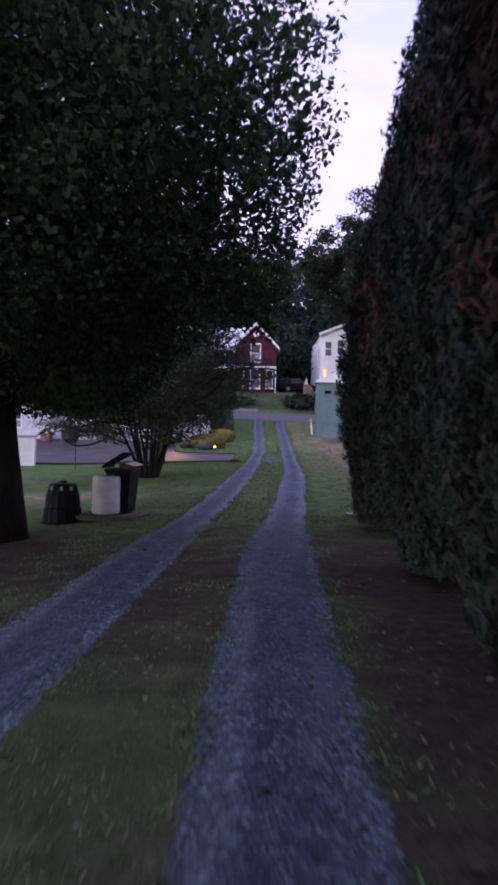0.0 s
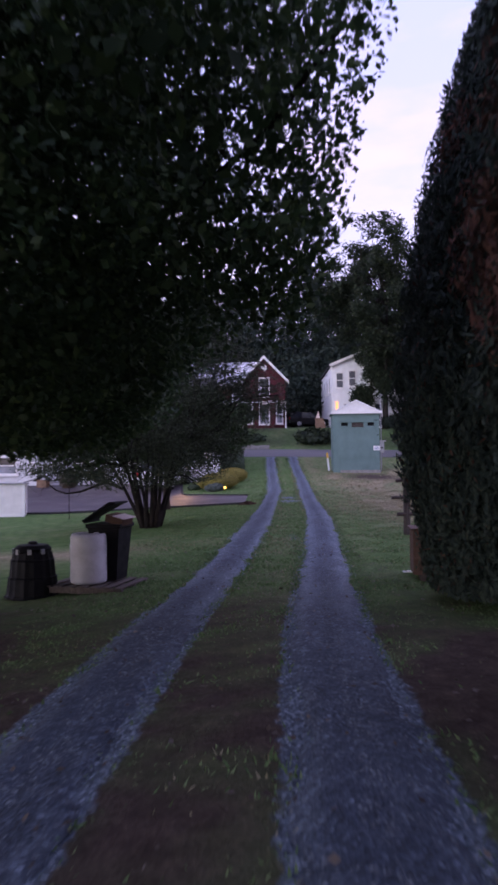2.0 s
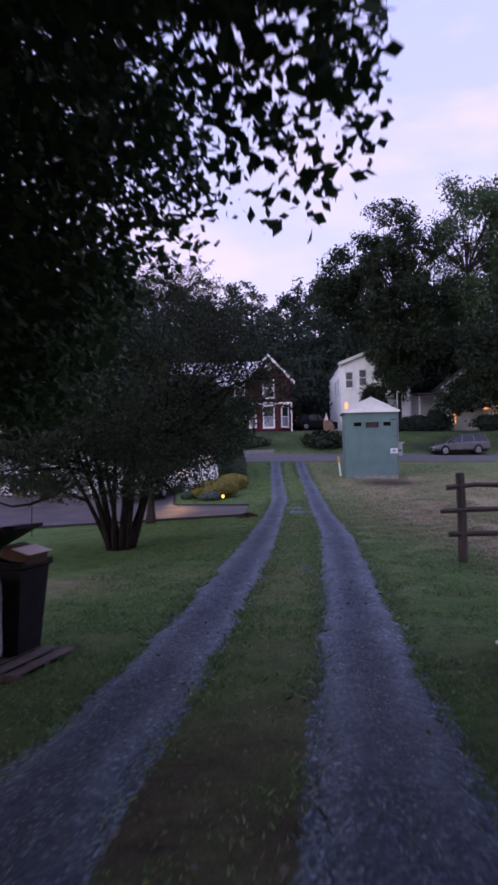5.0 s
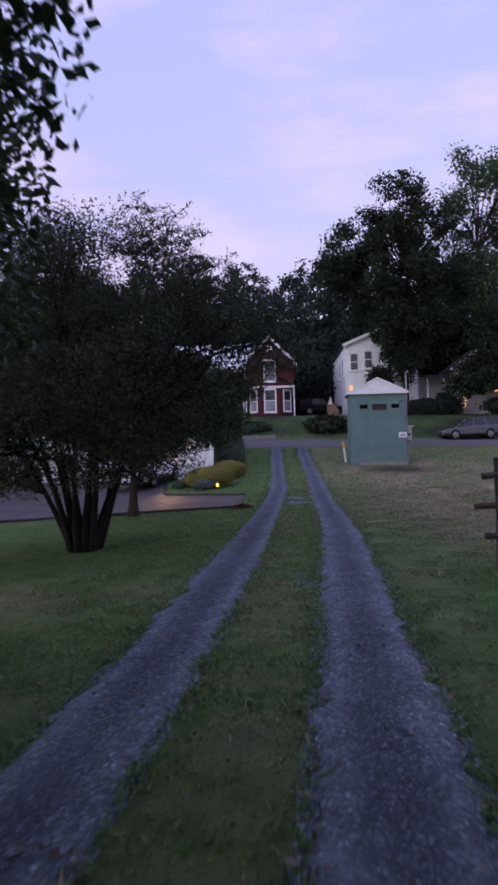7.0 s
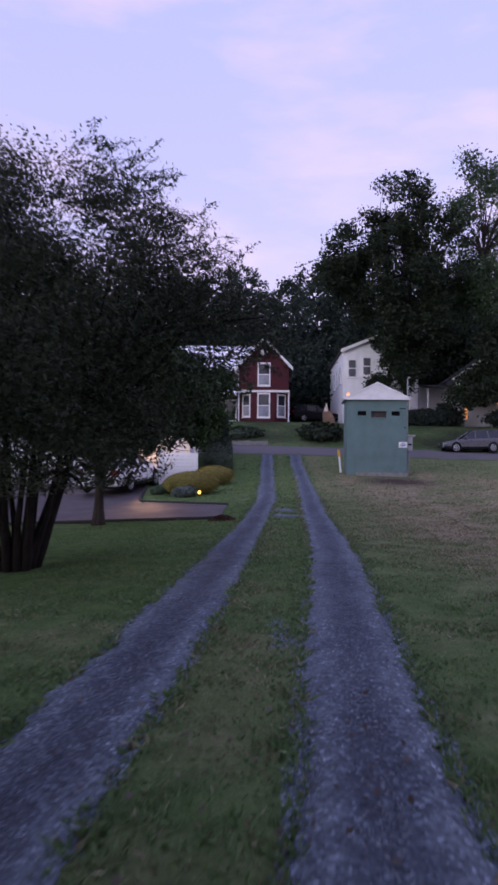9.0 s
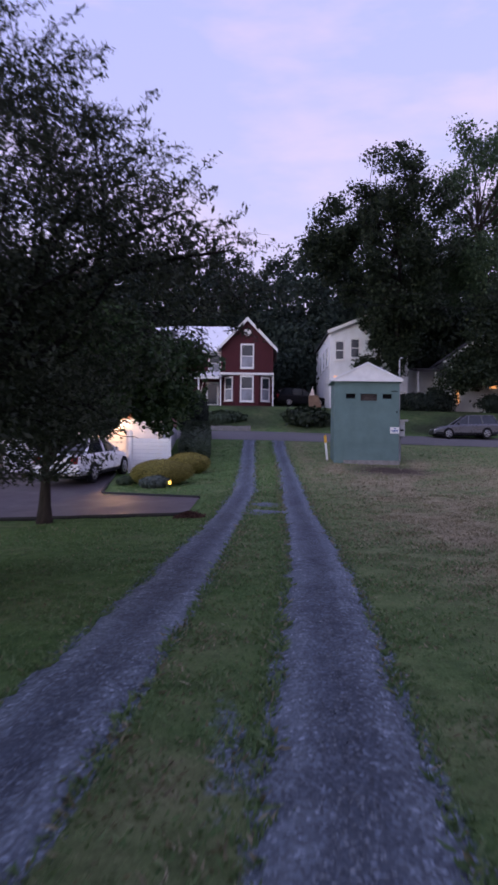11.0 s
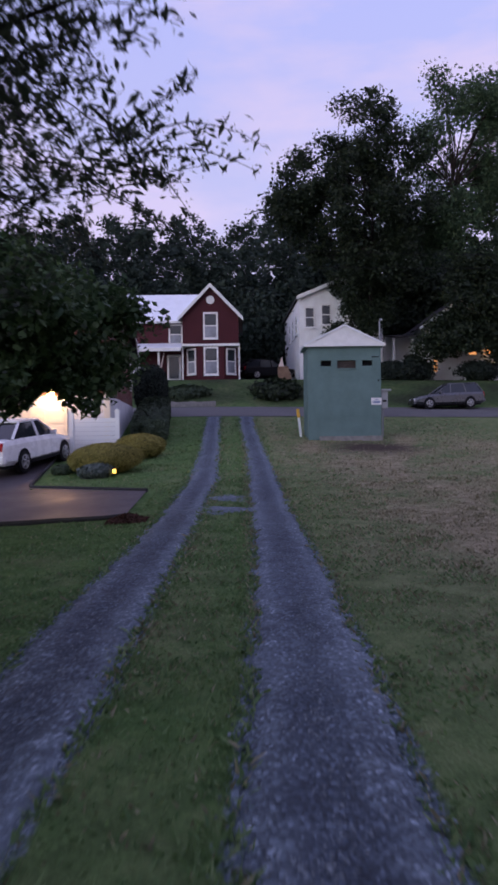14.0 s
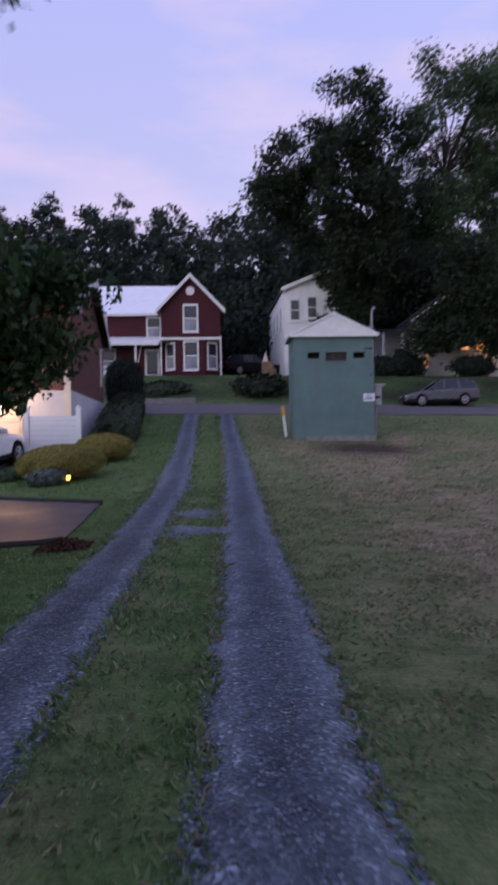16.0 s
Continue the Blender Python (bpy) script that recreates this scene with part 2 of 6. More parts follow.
M = {
    "lawn": lawn_material(),
    "gravel": gravel_material(),
    "road": asphalt_material("road_asphalt", grey(0.075), (0.13, 0.125, 0.12), 0.6),
    "drive": asphalt_material("drive_asphalt", (0.030, 0.024, 0.028), (0.058, 0.048, 0.054), 0.44),
    "edging": painted("edging", (0.03, 0.03, 0.03), 0.9),
    "stone": painted("stone", (0.26, 0.25, 0.24), 0.9, 0.2, 0.4, 6),
    "brick": brick_material(),
    "foundation": painted("foundation_paint", (0.62, 0.63, 0.66), 0.7, 0.25, 0.2, 1.5),
    "white": painted("white_paint", (0.76, 0.76, 0.76), 0.5, 0.35, 0.16),
    "vinyl": painted("vinyl", (0.78, 0.79, 0.80), 0.4, 0.4, 0.06),
    "cream": painted("cream_paint", (0.72, 0.66, 0.55), 0.55, 0.3, 0.1),
    "whiteside": siding_material("white_siding", (0.84, 0.85, 0.87), 0.14),
    "redside": siding_material("red_siding", (0.062, 0.0085, 0.015), 0.14),
    "booth": painted("booth_paint", (0.124, 0.196, 0.19), 0.7, 0.25, 0.22, 1.6),
    "shingle": painted("shingle", (0.055, 0.052, 0.055), 0.9, 0.2, 0.4, 9),
    "tin": painted("tin_roof", (0.80, 0.82, 0.87), 0.38, 0.5, 0.08, 2),
    "glass": glassy("window_glass"),
    "curtain": glassy("curtained_glass", (0.13, 0.14, 0.165), 0.2),
    "carglass": glassy("car_glass", (0.012, 0.014, 0.017), 0.05),
    "silver": metal("silver_paint", (0.13, 0.134, 0.145), 0.3),
    "carwhite": painted("car_white", (0.74, 0.74, 0.75), 0.25, 0.6, 0.05),
    "tyre": painted("tyre", (0.018, 0.018, 0.019), 0.9, 0.2),
    "rim": metal("rim", (0.55, 0.55, 0.56), 0.35),
    "blackplastic": painted("black_plastic", (0.008, 0.008, 0.010), 0.62, 0.16, 0.3, 5),
    "barrel": painted("barrel_plastic", (0.64, 0.63, 0.66), 0.55, 0.35, 0.28, 4),
    "card": painted("cardboard", (0.12, 0.075, 0.058), 0.9, 0.1, 0.2, 7),
    "cardlight": painted("card_inside", (0.62, 0.52, 0.48), 0.9, 0.1, 0.15, 7),
    "pallet": woody("pallet_wood", (0.09, 0.072, 0.062), (0.20, 0.165, 0.145), (1, 0.12, 1)),
    "rail": woody("rail_wood", (0.055, 0.043, 0.040), (0.13, 0.105, 0.095)),
    "plank": woody("plank_wood", (0.16, 0.10, 0.07), (0.30, 0.2, 0.14)),
    "crateboard": woody("crate_board", (0.10, 0.06, 0.048), (0.175, 0.115, 0.092), (0.12, 1, 1)),
    "pole": woody("pole_wood", (0.06, 0.05, 0.045), (0.12, 0.1, 0.09), (1, 1, 0.12)),
    "grey": painted("grey_metal", (0.30, 0.31, 0.32), 0.5, 0.4, 0.2, 6),
    "yellow": painted("marker_yellow", (0.75, 0.42, 0.06), 0.5),
    "red": painted("tail_red", (0.42, 0.012, 0.02), 0.25, 0.5),
    "dark": painted("dark_void", (0.01, 0.01, 0.012), 0.9, 0.1),
    "blue": painted("sign_blue", (0.08, 0.14, 0.35), 0.6),
    "bark": barky("bark", (0.018, 0.014, 0.012), (0.055, 0.045, 0.038)),
    "darkbark": barky("dark_bark", (0.010, 0.008, 0.008), (0.030, 0.025, 0.023)),
    "maple": leafy("maple_leaves", (0.0275, 0.0520, 0.0245), (0.0520, 0.0949, 0.0367), (0.0918, 0.1346, 0.0459)),
    "shrubleaf": leafy("shrub_leaves", (0.0293, 0.0406, 0.0248), (0.0517, 0.0674, 0.0372), (0.0844, 0.1013, 0.0537)),
    "dogwood": leafy("dogwood_leaves", (0.0272, 0.0560, 0.0224), (0.0528, 0.0976, 0.0336), (0.0920, 0.1400, 0.0496)),
    "thuja": leafy("thuja_sprays", (0.0209, 0.0358, 0.0298), (0.0387, 0.0597, 0.0478), (0.0716, 0.0925, 0.0686), 0.75, 0.1),
    "thujadead": leafy("thuja_dead", (0.0545, 0.0261, 0.0196), (0.1034, 0.0501, 0.0370), (0.1632, 0.0871, 0.0631), 0.85, 0.1),
    # near-black, coloured as the shade inside dense evergreen foliage
    "thujashade": painted("thuja_inner_shade", (0.010, 0.012, 0.010), 0.95, 0.1, 0.4, 6),
    "oak": leafy("oak_leaves", (0.0131, 0.0225, 0.0131), (0.0262, 0.0412, 0.0206), (0.0449, 0.0618, 0.0281)),
    "ash": leafy("ash_leaves", (0.0413, 0.0771, 0.0413), (0.0716, 0.1212, 0.0578), (0.1171, 0.1722, 0.0853)),
    "woods": leafy("woods_leaves", (0.024, 0.038, 0.030), (0.033, 0.050, 0.039), (0.046, 0.064, 0.048), 0.95, 0.1, 0.4),
    "golden": leafy("golden_leaves", (0.1438, 0.1325, 0.0325), (0.2562, 0.2325, 0.0575), (0.3750, 0.3375, 0.0975), 0.7, 0.15, 0.25),
    # darkened gold for the shaded inside of the mounds
    "goldshade": painted("golden_inner_shade", (0.06, 0.05, 0.016), 0.95, 0.1, 0.4, 8),
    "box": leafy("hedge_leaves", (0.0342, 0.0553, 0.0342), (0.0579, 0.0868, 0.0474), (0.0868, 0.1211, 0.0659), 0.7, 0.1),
    # dark green for the shaded inside of hedges and low plants
    "boxshade": painted("hedge_inner_shade", (0.014, 0.02, 0.013), 0.95, 0.1, 0.4, 8),
    "yew": leafy("yew_leaves", (0.0096, 0.0168, 0.0132), (0.0168, 0.0264, 0.0192), (0.0312, 0.0432, 0.0288), 0.8, 0.05),
    "bluegreen": leafy("lavender_leaves", (0.07, 0.095, 0.085), (0.11, 0.14, 0.125), (0.17, 0.20, 0.18), 0.8, 0.1),
    "blade": leafy("grass_blades", (0.0863, 0.1596, 0.0620), (0.1465, 0.2369, 0.0901), (0.2098, 0.2874, 0.1303), 0.8, 0.35, 0.1),
    "straw": leafy("straw_blades", (0.1372, 0.1335, 0.0770), (0.2450, 0.2300, 0.1372), (0.3920, 0.3621, 0.2380), 0.85, 0.3, 0.05),
    "fallen": leafy("fallen_leaves", (0.06, 0.046, 0.034), (0.12, 0.096, 0.074), (0.24, 0.215, 0.19), 0.85, 0.05),
    "pebble": leafy("pebbles", (0.0723, 0.0881, 0.1006), (0.1508, 0.1767, 0.1953), (0.3014, 0.3471, 0.3610), 0.85, 0.0),
    "warm": glowing("warm_window", (1.0, 0.42, 0.15), 0.9),
    "lampglow": glowing("lamp_glow", (1.0, 0.50, 0.16), 40.0),
    "solar": glowing("solar_glow", (1.0, 0.62, 0.10), 3.0),
}


# ---- geometry helpers ----
def mesh_of(name, bm, material, smooth=False):
    me = bpy.data.meshes.new(name)
    bmesh.ops.recalc_face_normals(bm, faces=bm.faces)
    bm.to_mesh(me)
    bm.free()
    me.materials.append(M[material])
    if smooth:
        me.polygons.foreach_set("use_smooth", [True] * len(me.polygons))
    return me


def part(name, bm, material, parent=None, label="", smooth=False):
    ob = new(name, mesh_of(name, bm, material, smooth))
    if parent is not None:
        ob.parent = parent
    return tagged(ob, label)


def thing(name, label, category, m=None, group="", kind=""):
    ob = new(name)
    ob.empty_display_size = 0.1
    if m is not None:
        ob.matrix_basis = m
    return tagged(ob, label, category, group, kind)


def box(bm, lo, hi, bevel=0.0):
    r = bmesh.ops.create_cube(bm, size=1.0)
    vs = r["verts"]
    for v in vs:
        v.co = Vector(tuple(l + (c + 0.5) * (h - l) for c, l, h in zip(v.co, lo, hi)))
    if bevel:
        es = list({e for v in vs for e in v.link_edges})
        bmesh.ops.bevel(bm, geom=es, offset=bevel, segments=2, affect="EDGES", profile=0.6)
    return bm


def boxes(*pairs, bevel=0.0):
    bm = bmesh.new()
    for lo, hi in pairs:
        box(bm, lo, hi, bevel)
    return bm


def lathe(profile, n=24):
    """A turned solid from (radius, height) pairs, closed at both ends."""
    bm = bmesh.new()
    rings = []
    for r, z in profile:
        rings.append([bm.verts.new((r * math.cos(a), r * math.sin(a), z)) for a in (2 * math.pi * k / n for k in range(n))])
    for a, b in zip(rings, rings[1:]):
        for k in range(n):
            bm.faces.new((a[k], a[(k + 1) % n], b[(k + 1) % n], b[k]))
    bm.faces.new(rings[0][::-1])
    bm.faces.new(rings[-1])
    return bm


def tube(bm, points, radii, n=7):
    rings = []
    pts = [Vector(p) for p in points]
    for i, p in enumerate(pts):
        way = (pts[min(i + 1, len(pts) - 1)] - pts[max(i - 1, 0)]).normalized()
        side = way.cross(Vector((0.31, 0.17, 0.93))).normalized() if abs(way.z) < 0.9 else way.cross(Vector((1, 0.2, 0))).normalized()
        up = side.cross(way)
        rings.append([bm.verts.new(p + radii[i] * (math.cos(a) * side + math.sin(a) * up)) for a in (2 * math.pi * k / n for k in range(n))])
    for a, b in zip(rings, rings[1:]):
        for k in range(n):
            bm.faces.new((a[k], a[(k + 1) % n], b[(k + 1) % n], b[k]))
    bm.faces.new(rings[0][::-1])
    bm.faces.new(rings[-1])
    return bm


def prism(bm, outline, axis, lo, hi):
    """A solid from an outline in the two other axes, between lo and hi along the axis (0 x, 1 y, 2 z)."""
    def at(p, d):
        c = list(p)
        c.insert(axis, d)
        return bm.verts.new(c)
    a, b = [at(p, lo) for p in outline], [at(p, hi) for p in outline]
    bm.faces.new(a)
    bm.faces.new(b[::-1])
    for k in range(len(a)):
        bm.faces.new((a[k], a[k - 1], b[k - 1], b[k]))
    return bm


def quads(name, corners, material, parent=None, label=""):
    """A mesh of loose quads from an (n, 4, 3) array: leaves, sprays, blades."""
    n = len(corners)
    me = bpy.data.meshes.new(name)
    me.vertices.add(4 * n)
    me.vertices.foreach_set("co", np.asarray(corners, np.float32).ravel())
    me.loops.add(4 * n)
    me.loops.foreach_set("vertex_index", np.arange(4 * n, dtype=np.int32))
    me.polygons.add(n)
    me.polygons.foreach_set("loop_start", np.arange(0, 4 * n, 4, dtype=np.int32))
    me.polygons.foreach_set("loop_total", np.full(n, 4, np.int32))
    me.update(calc_edges=True)
    me.materials.append(M[material])
    ob = new(name, me)
    if parent is not None:
        ob.parent = parent
    return tagged(ob, label)


def unit(v):
    return v / np.maximum(np.linalg.norm(v, axis=1, keepdims=True), 1e-9)


def leaves_at(rng, centres, size, normal=None, loose=1.0, slim=0.55, spread=0.35):
    """Pointed four-cornered leaves at the centres, facing roughly along normal."""
    n = len(centres)
    nor = rng.normal(size=(n, 3)) * loose
    if normal is not None:
        nor = nor + normal
    nor = unit(nor)
    t = unit(np.cross(nor, rng.normal(size=(n, 3))))
    b = np.cross(nor, t)
    s = size * (1 + spread * rng.normal(size=(n, 1))).clip(0.45, 1.9)
    return np.stack([centres - t * s * 0.5, centres + b * s * slim * 0.5 + t * s * 0.06 + nor * s * 0.08,
                     centres + t * s * 0.5, centres - b * s * slim * 0.5 + t * s * 0.06 + nor * s * 0.08], axis=1)


# ---- the lie of the land ----
PROFILE_Y = np.array([-300, -60, -10, 0, 8, 15.6, 22, 26, 30, 34, 40, 46.4, 56.6, 58, 65, 66, 70, 74, 90, 110, 150, 300, 700])
PROFILE_Z = np.array([0.6, 0.3, -0.1, -0.28, -0.46, -0.6, -0.46, -0.40, -0.40, -0.3, 0.1, 0.61, 1.9, 2.05, 2.62, 3.1, 4.78, 5.12, 6.2, 9, 17, 48, 60])


def land(x, y):
    x, y = np.asarray(x, float), np.asarray(y, float)
    z = sum(np.interp(y + o, PROFILE_Y, PROFILE_Z) for o in (-0.8, -0.4, 0, 0.4, 0.8)) / 5
    z = z + (0.045 + 0.05 * np.exp(-((y - 15) / 7) ** 2)) * np.clip(x, -9, 0) * np.clip((54 - y) / 14, 0, 1)
    return z - 0.017 * np.clip(x, 0, 25) * np.clip((y - 42) / 12, 0, 1)


def ripple(x, y, s, seed=0.0):
    """Smooth pseudo-noise in -1..1, for edges and patches."""
    return (np.sin(x * s * 1.7 + 1.3 * np.sin(y * s * 1.1 + seed) + seed) + np.sin(y * s * 2.3 + 1.7 * np.sin(x * s * 0.9 - seed) + 2 * seed)
            + 0.6 * np.sin((x * 3.1 - y * 2.7) * s + seed * 3) + 0.6 * np.sin((x * 2.2 + y * 4.3) * s + seed * 5)) / 3.2


def track_left(y):
    return np.interp(y, [-20, 2, 7.6, 12.8, 18, 20, 25, 29.5, 33.4, 36, 38, 40, 46, 52, 56.4], [-1.2, -1.15, -1.12, -1.03, -0.68, -0.55, -0.33, -0.24, -0.14, -0.08, 0.04, -0.03, -0.13, -0.28, -0.34])


def track_right(y):
    return np.interp(y, [-20, 2, 6.6, 11.4, 18, 21, 25, 29.4, 33.3, 46, 52, 56.4], [0.45, 0.6, 0.64, 0.7, 1.08, 1.21, 1.39, 1.5, 1.5, 1.48, 1.32, 1.28])


def half_width(y, side):
    """Half the width of a worn track on its left (-1) or right (1) edge, ragged."""
    return np.interp(y, [0, 8, 14, 24, 36, 44], [0.29, 0.33, 0.40, 0.40, 0.34, 0.30]) + 0.07 * ripple(y, y * 0.3, 1.1, side) + 0.06 * ripple(y, -y, 4.3, 2 + side) + 0.03 * ripple(y, y, 11.0, 5 + side)


def spans(*steps):
    """Grid lines: (start, stop, step) one after another."""
    return np.unique(np.concatenate([np.arange(a, b, s) for a, b, s in steps]))


def sheet(name, xs, ys, height, material, keep=None, attrs=None):
    X, Y = np.meshgrid(xs, ys)
    Z = height(X, Y)
    n, k = len(xs), len(ys)
    idx = np.arange(n * k).reshape(k, n)
    faces = np.stack([idx[:-1, :-1], idx[:-1, 1:], idx[1:, 1:], idx[1:, :-1]], -1).reshape(-1, 4)
    me = bpy.data.meshes.new(name)
    me.from_pydata(np.stack([X, Y, Z], -1).reshape(-1, 3).tolist(), [], faces.tolist())
    for key, f in (attrs or {}).items():
        a = me.attributes.new(key, "FLOAT", "POINT")
        a.data.foreach_set("value", np.clip(f(X, Y), 0, 1).astype(np.float32).ravel())
    me.polygons.foreach_set("use_smooth", [True] * len(me.polygons))
    me.materials.append(M[material])
    return new(name, me)


def soil_amount(x, y):
    r = 0.35 * ripple(x, y, 0.9, 1) + 0.3 * ripple(x, y, 3.1, 4)
    hedge = 2.0 - np.abs(x - 2.7) - np.clip(y - 10.4, 0, 9) * 1.0 + r
    maple = 1.0 - np.hypot((x + 4.3) / 2.6, (y - 11.5) / 3.4) + 0.6 * r
    booth = 1.0 - np.hypot((x - 5.75) / 2.2, (y - 45.6) / 2.7) + 0.3 * r
    mulch = 0.4 - np.hypot((x + 1.05) / 0.9, (y - 33.1) / 0.7) + 0.3 * r
    booth = np.maximum(booth, mulch)
    under = 0.86 * np.exp(-((y - 9.2) / 5.2) ** 2) * np.clip((3 - x) / 0.6, 0, 1) * np.clip((x + 9) / 2, 0, 1) * (1 + 1.5 * r)
    return np.clip(np.maximum(np.maximum(np.maximum(hedge, maple * 1.6), booth) * 1.6, under), 0, 1)


def rank_amount(x, y):
    """Coarse dark weeds: the bank beyond the road and the ground of the woods."""
    return np.clip((y - 64.8) / 1.0, 0, 1) * np.clip(0.72 + 0.5 * ripple(x, y, 0.5, 3), 0, 1)


def dry_amount(x, y):
    r = 0.5 * ripple(x, y, 0.7, 2) + 0.4 * ripple(x, y, 2.3, 6)
    streak = np.clip(1.6 * ripple(x * 1.15 - 0.12 * y, y * 0.22, 1.0, 5) - 0.25, 0, 1)
    right = np.clip((x - 2.2) / 1.8, 0, 1) * np.clip((y - 17) / 8, 0, 1) * np.clip((52 - y) / 8, 0, 1) * (0.34 + 0.55 * r + 0.95 * streak)
    middle = 0.32 * np.exp(-((x - 0.2) / 0.5) ** 2) * (0.3 + r)
    left = np.exp(-((x + 5.5) / 4) ** 2 - ((y - 20.3) / 0.9) ** 2) * (0.7 + r)
    band = 0.6 * np.clip((x - 1.9) / 0.5, 0, 1) * np.clip((3.0 - x) / 0.8, 0, 1) * np.clip((y - 38) / 6, 0, 1) * (0.5 + r)
    open_lawn = 0.26 * np.clip((y - 20) / 8, 0, 1) * np.clip((60 - y) / 4, 0, 1) * (x > 1)
    return np.clip(np.clip(right, 0, 1) + middle + left + band + open_lawn, 0, 0.85)


def grit_amount(x, y):
    """Loose gravel strewn past the rim of each track, thinning into the grass."""
    d = np.minimum(np.abs(x - track_left(y)), np.abs(x - track_right(y)))
    reach = 0.19 + 0.10 * np.exp(-((y - 7) / 5.0) ** 2)
    bare = 0.50 * np.exp(-((x - 0.42 - 0.15 * np.sin(y)) / 0.22) ** 2 - ((y - 20.6) / 1.3) ** 2)
    return np.clip(np.maximum(1 - (d - np.interp(y, [0, 8, 14, 24, 36, 44], [0.24, 0.28, 0.36, 0.36, 0.31, 0.27])) / reach, bare), 0, 1) * (y < 57) * (y > -15)


# ---- ground, tracks, road ----
def build_ground():
    xs = spans((-500, -100, 50), (-100, -30, 8), (-30, -10, 1.0), (-10, -2.4, 0.16), (-2.4, 2.6, 0.08), (2.6, 8, 0.16), (8, 30, 0.8), (30, 100, 8), (100, 501, 50))
    ys = spans((-300, -40, 40), (-40, -4, 4), (-4, 50, 0.22), (50, 76, 0.4), (76, 160, 4), (160, 701, 60))

    def height(x, y):
        near = (np.abs(x) < 30) & (y < 56)
        bed = np.clip(1.6 * grit_amount(x, y) - 0.6, 0, 1)
        return land(x, y) + near * ((0.018 * ripple(x, y, 1.3, 3) + 0.012 * ripple(x, y, 4.1, 7)) * (1 - 0.8 * bed) - 0.003 * bed)
    g = sheet("ground", xs, ys, height, "lawn", attrs={"soil": soil_amount, "dry": dry_amount, "rank": rank_amount, "grit": grit_amount})
    tagged(g, "uneven mown lawn with dry straw patches and bare soil", "ground", kind="structure")


def build_track(label, centre, seed):
    ys = spans((-14, 4, 0.3), (4, 40, 0.09), (40, 56.9, 0.2))
    us = np.linspace(-1, 1, 13)
    verts, worn_shaded = [], []
    for y in ys:
        c, a, b = float(centre(y)), float(half_width(y, -1 + seed)), float(half_width(y, 1 + seed))
        for u in us:
            x = c + (u * a if u < 0 else u * b)
            edge = 1 - abs(u) ** 4
            verts.append((x, y, float(land(x, y)) + 0.003 + 0.036 * edge - 0.012 * (1 - min(abs(u) * 1.6, 1)) + 0.008 * float(ripple(x, y, 5.0, seed))))
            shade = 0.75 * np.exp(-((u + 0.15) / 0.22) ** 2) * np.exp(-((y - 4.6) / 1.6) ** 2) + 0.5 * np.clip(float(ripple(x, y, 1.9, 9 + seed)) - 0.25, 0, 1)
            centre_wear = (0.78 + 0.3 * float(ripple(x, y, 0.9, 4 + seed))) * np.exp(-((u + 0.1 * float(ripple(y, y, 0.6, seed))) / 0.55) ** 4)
            # last term darkens the gravel colour in place of tree shade round y 9.5
            worn_shaded.append(float(np.clip(shade + centre_wear + 0.7 * np.exp(-((y - 9.5) / 4.0) ** 2), 0, 0.95)))
    n = len(us)
    faces = [(i * n + j, i * n + j + 1, (i + 1) * n + j + 1, (i + 1) * n + j) for i in range(len(ys) - 1) for j in range(n - 1)]
    me = bpy.data.meshes.new("driveway_track")
    me.from_pydata(verts, [], faces)
    at = me.attributes.new("worn_shaded", "FLOAT", "POINT")
    at.data.foreach_set("value", worn_shaded)
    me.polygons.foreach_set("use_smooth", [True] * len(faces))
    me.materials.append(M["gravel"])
    tagged(new("driveway_track", me), label, "driveway", kind="structure")


def build_link():
    """The bare gravel patch that joins the two tracks."""
    xs, ys = np.linspace(-0.5, 1.3, 34), np.linspace(32.9, 36.0, 40)

    def height(x, y):
        inside = 0.55 - np.abs(y - 33.8) / (0.95 + 0.3 * np.sin(x * 5)) + 0.3 * ripple(x, y, 3.5, 2)
        inside = np.maximum(inside, 0.5 - np.abs(y - 35.3) / 0.8 - 1.3 * np.clip(0.42 - x, 0, 1) + 0.3 * ripple(x, y, 4.0, 3))
        return land(x, y) + np.clip(inside, -0.05, 0.5) * 0.09 - 0.012
    tagged(sheet("gravel_patch", xs, ys, height, "gravel", attrs={"worn_shaded": lambda x, y: 0.2 + 0.3 * ripple(x, y, 3, 1)}),
           "bare gravel patch joining both wheel tracks", "driveway", kind="structure")


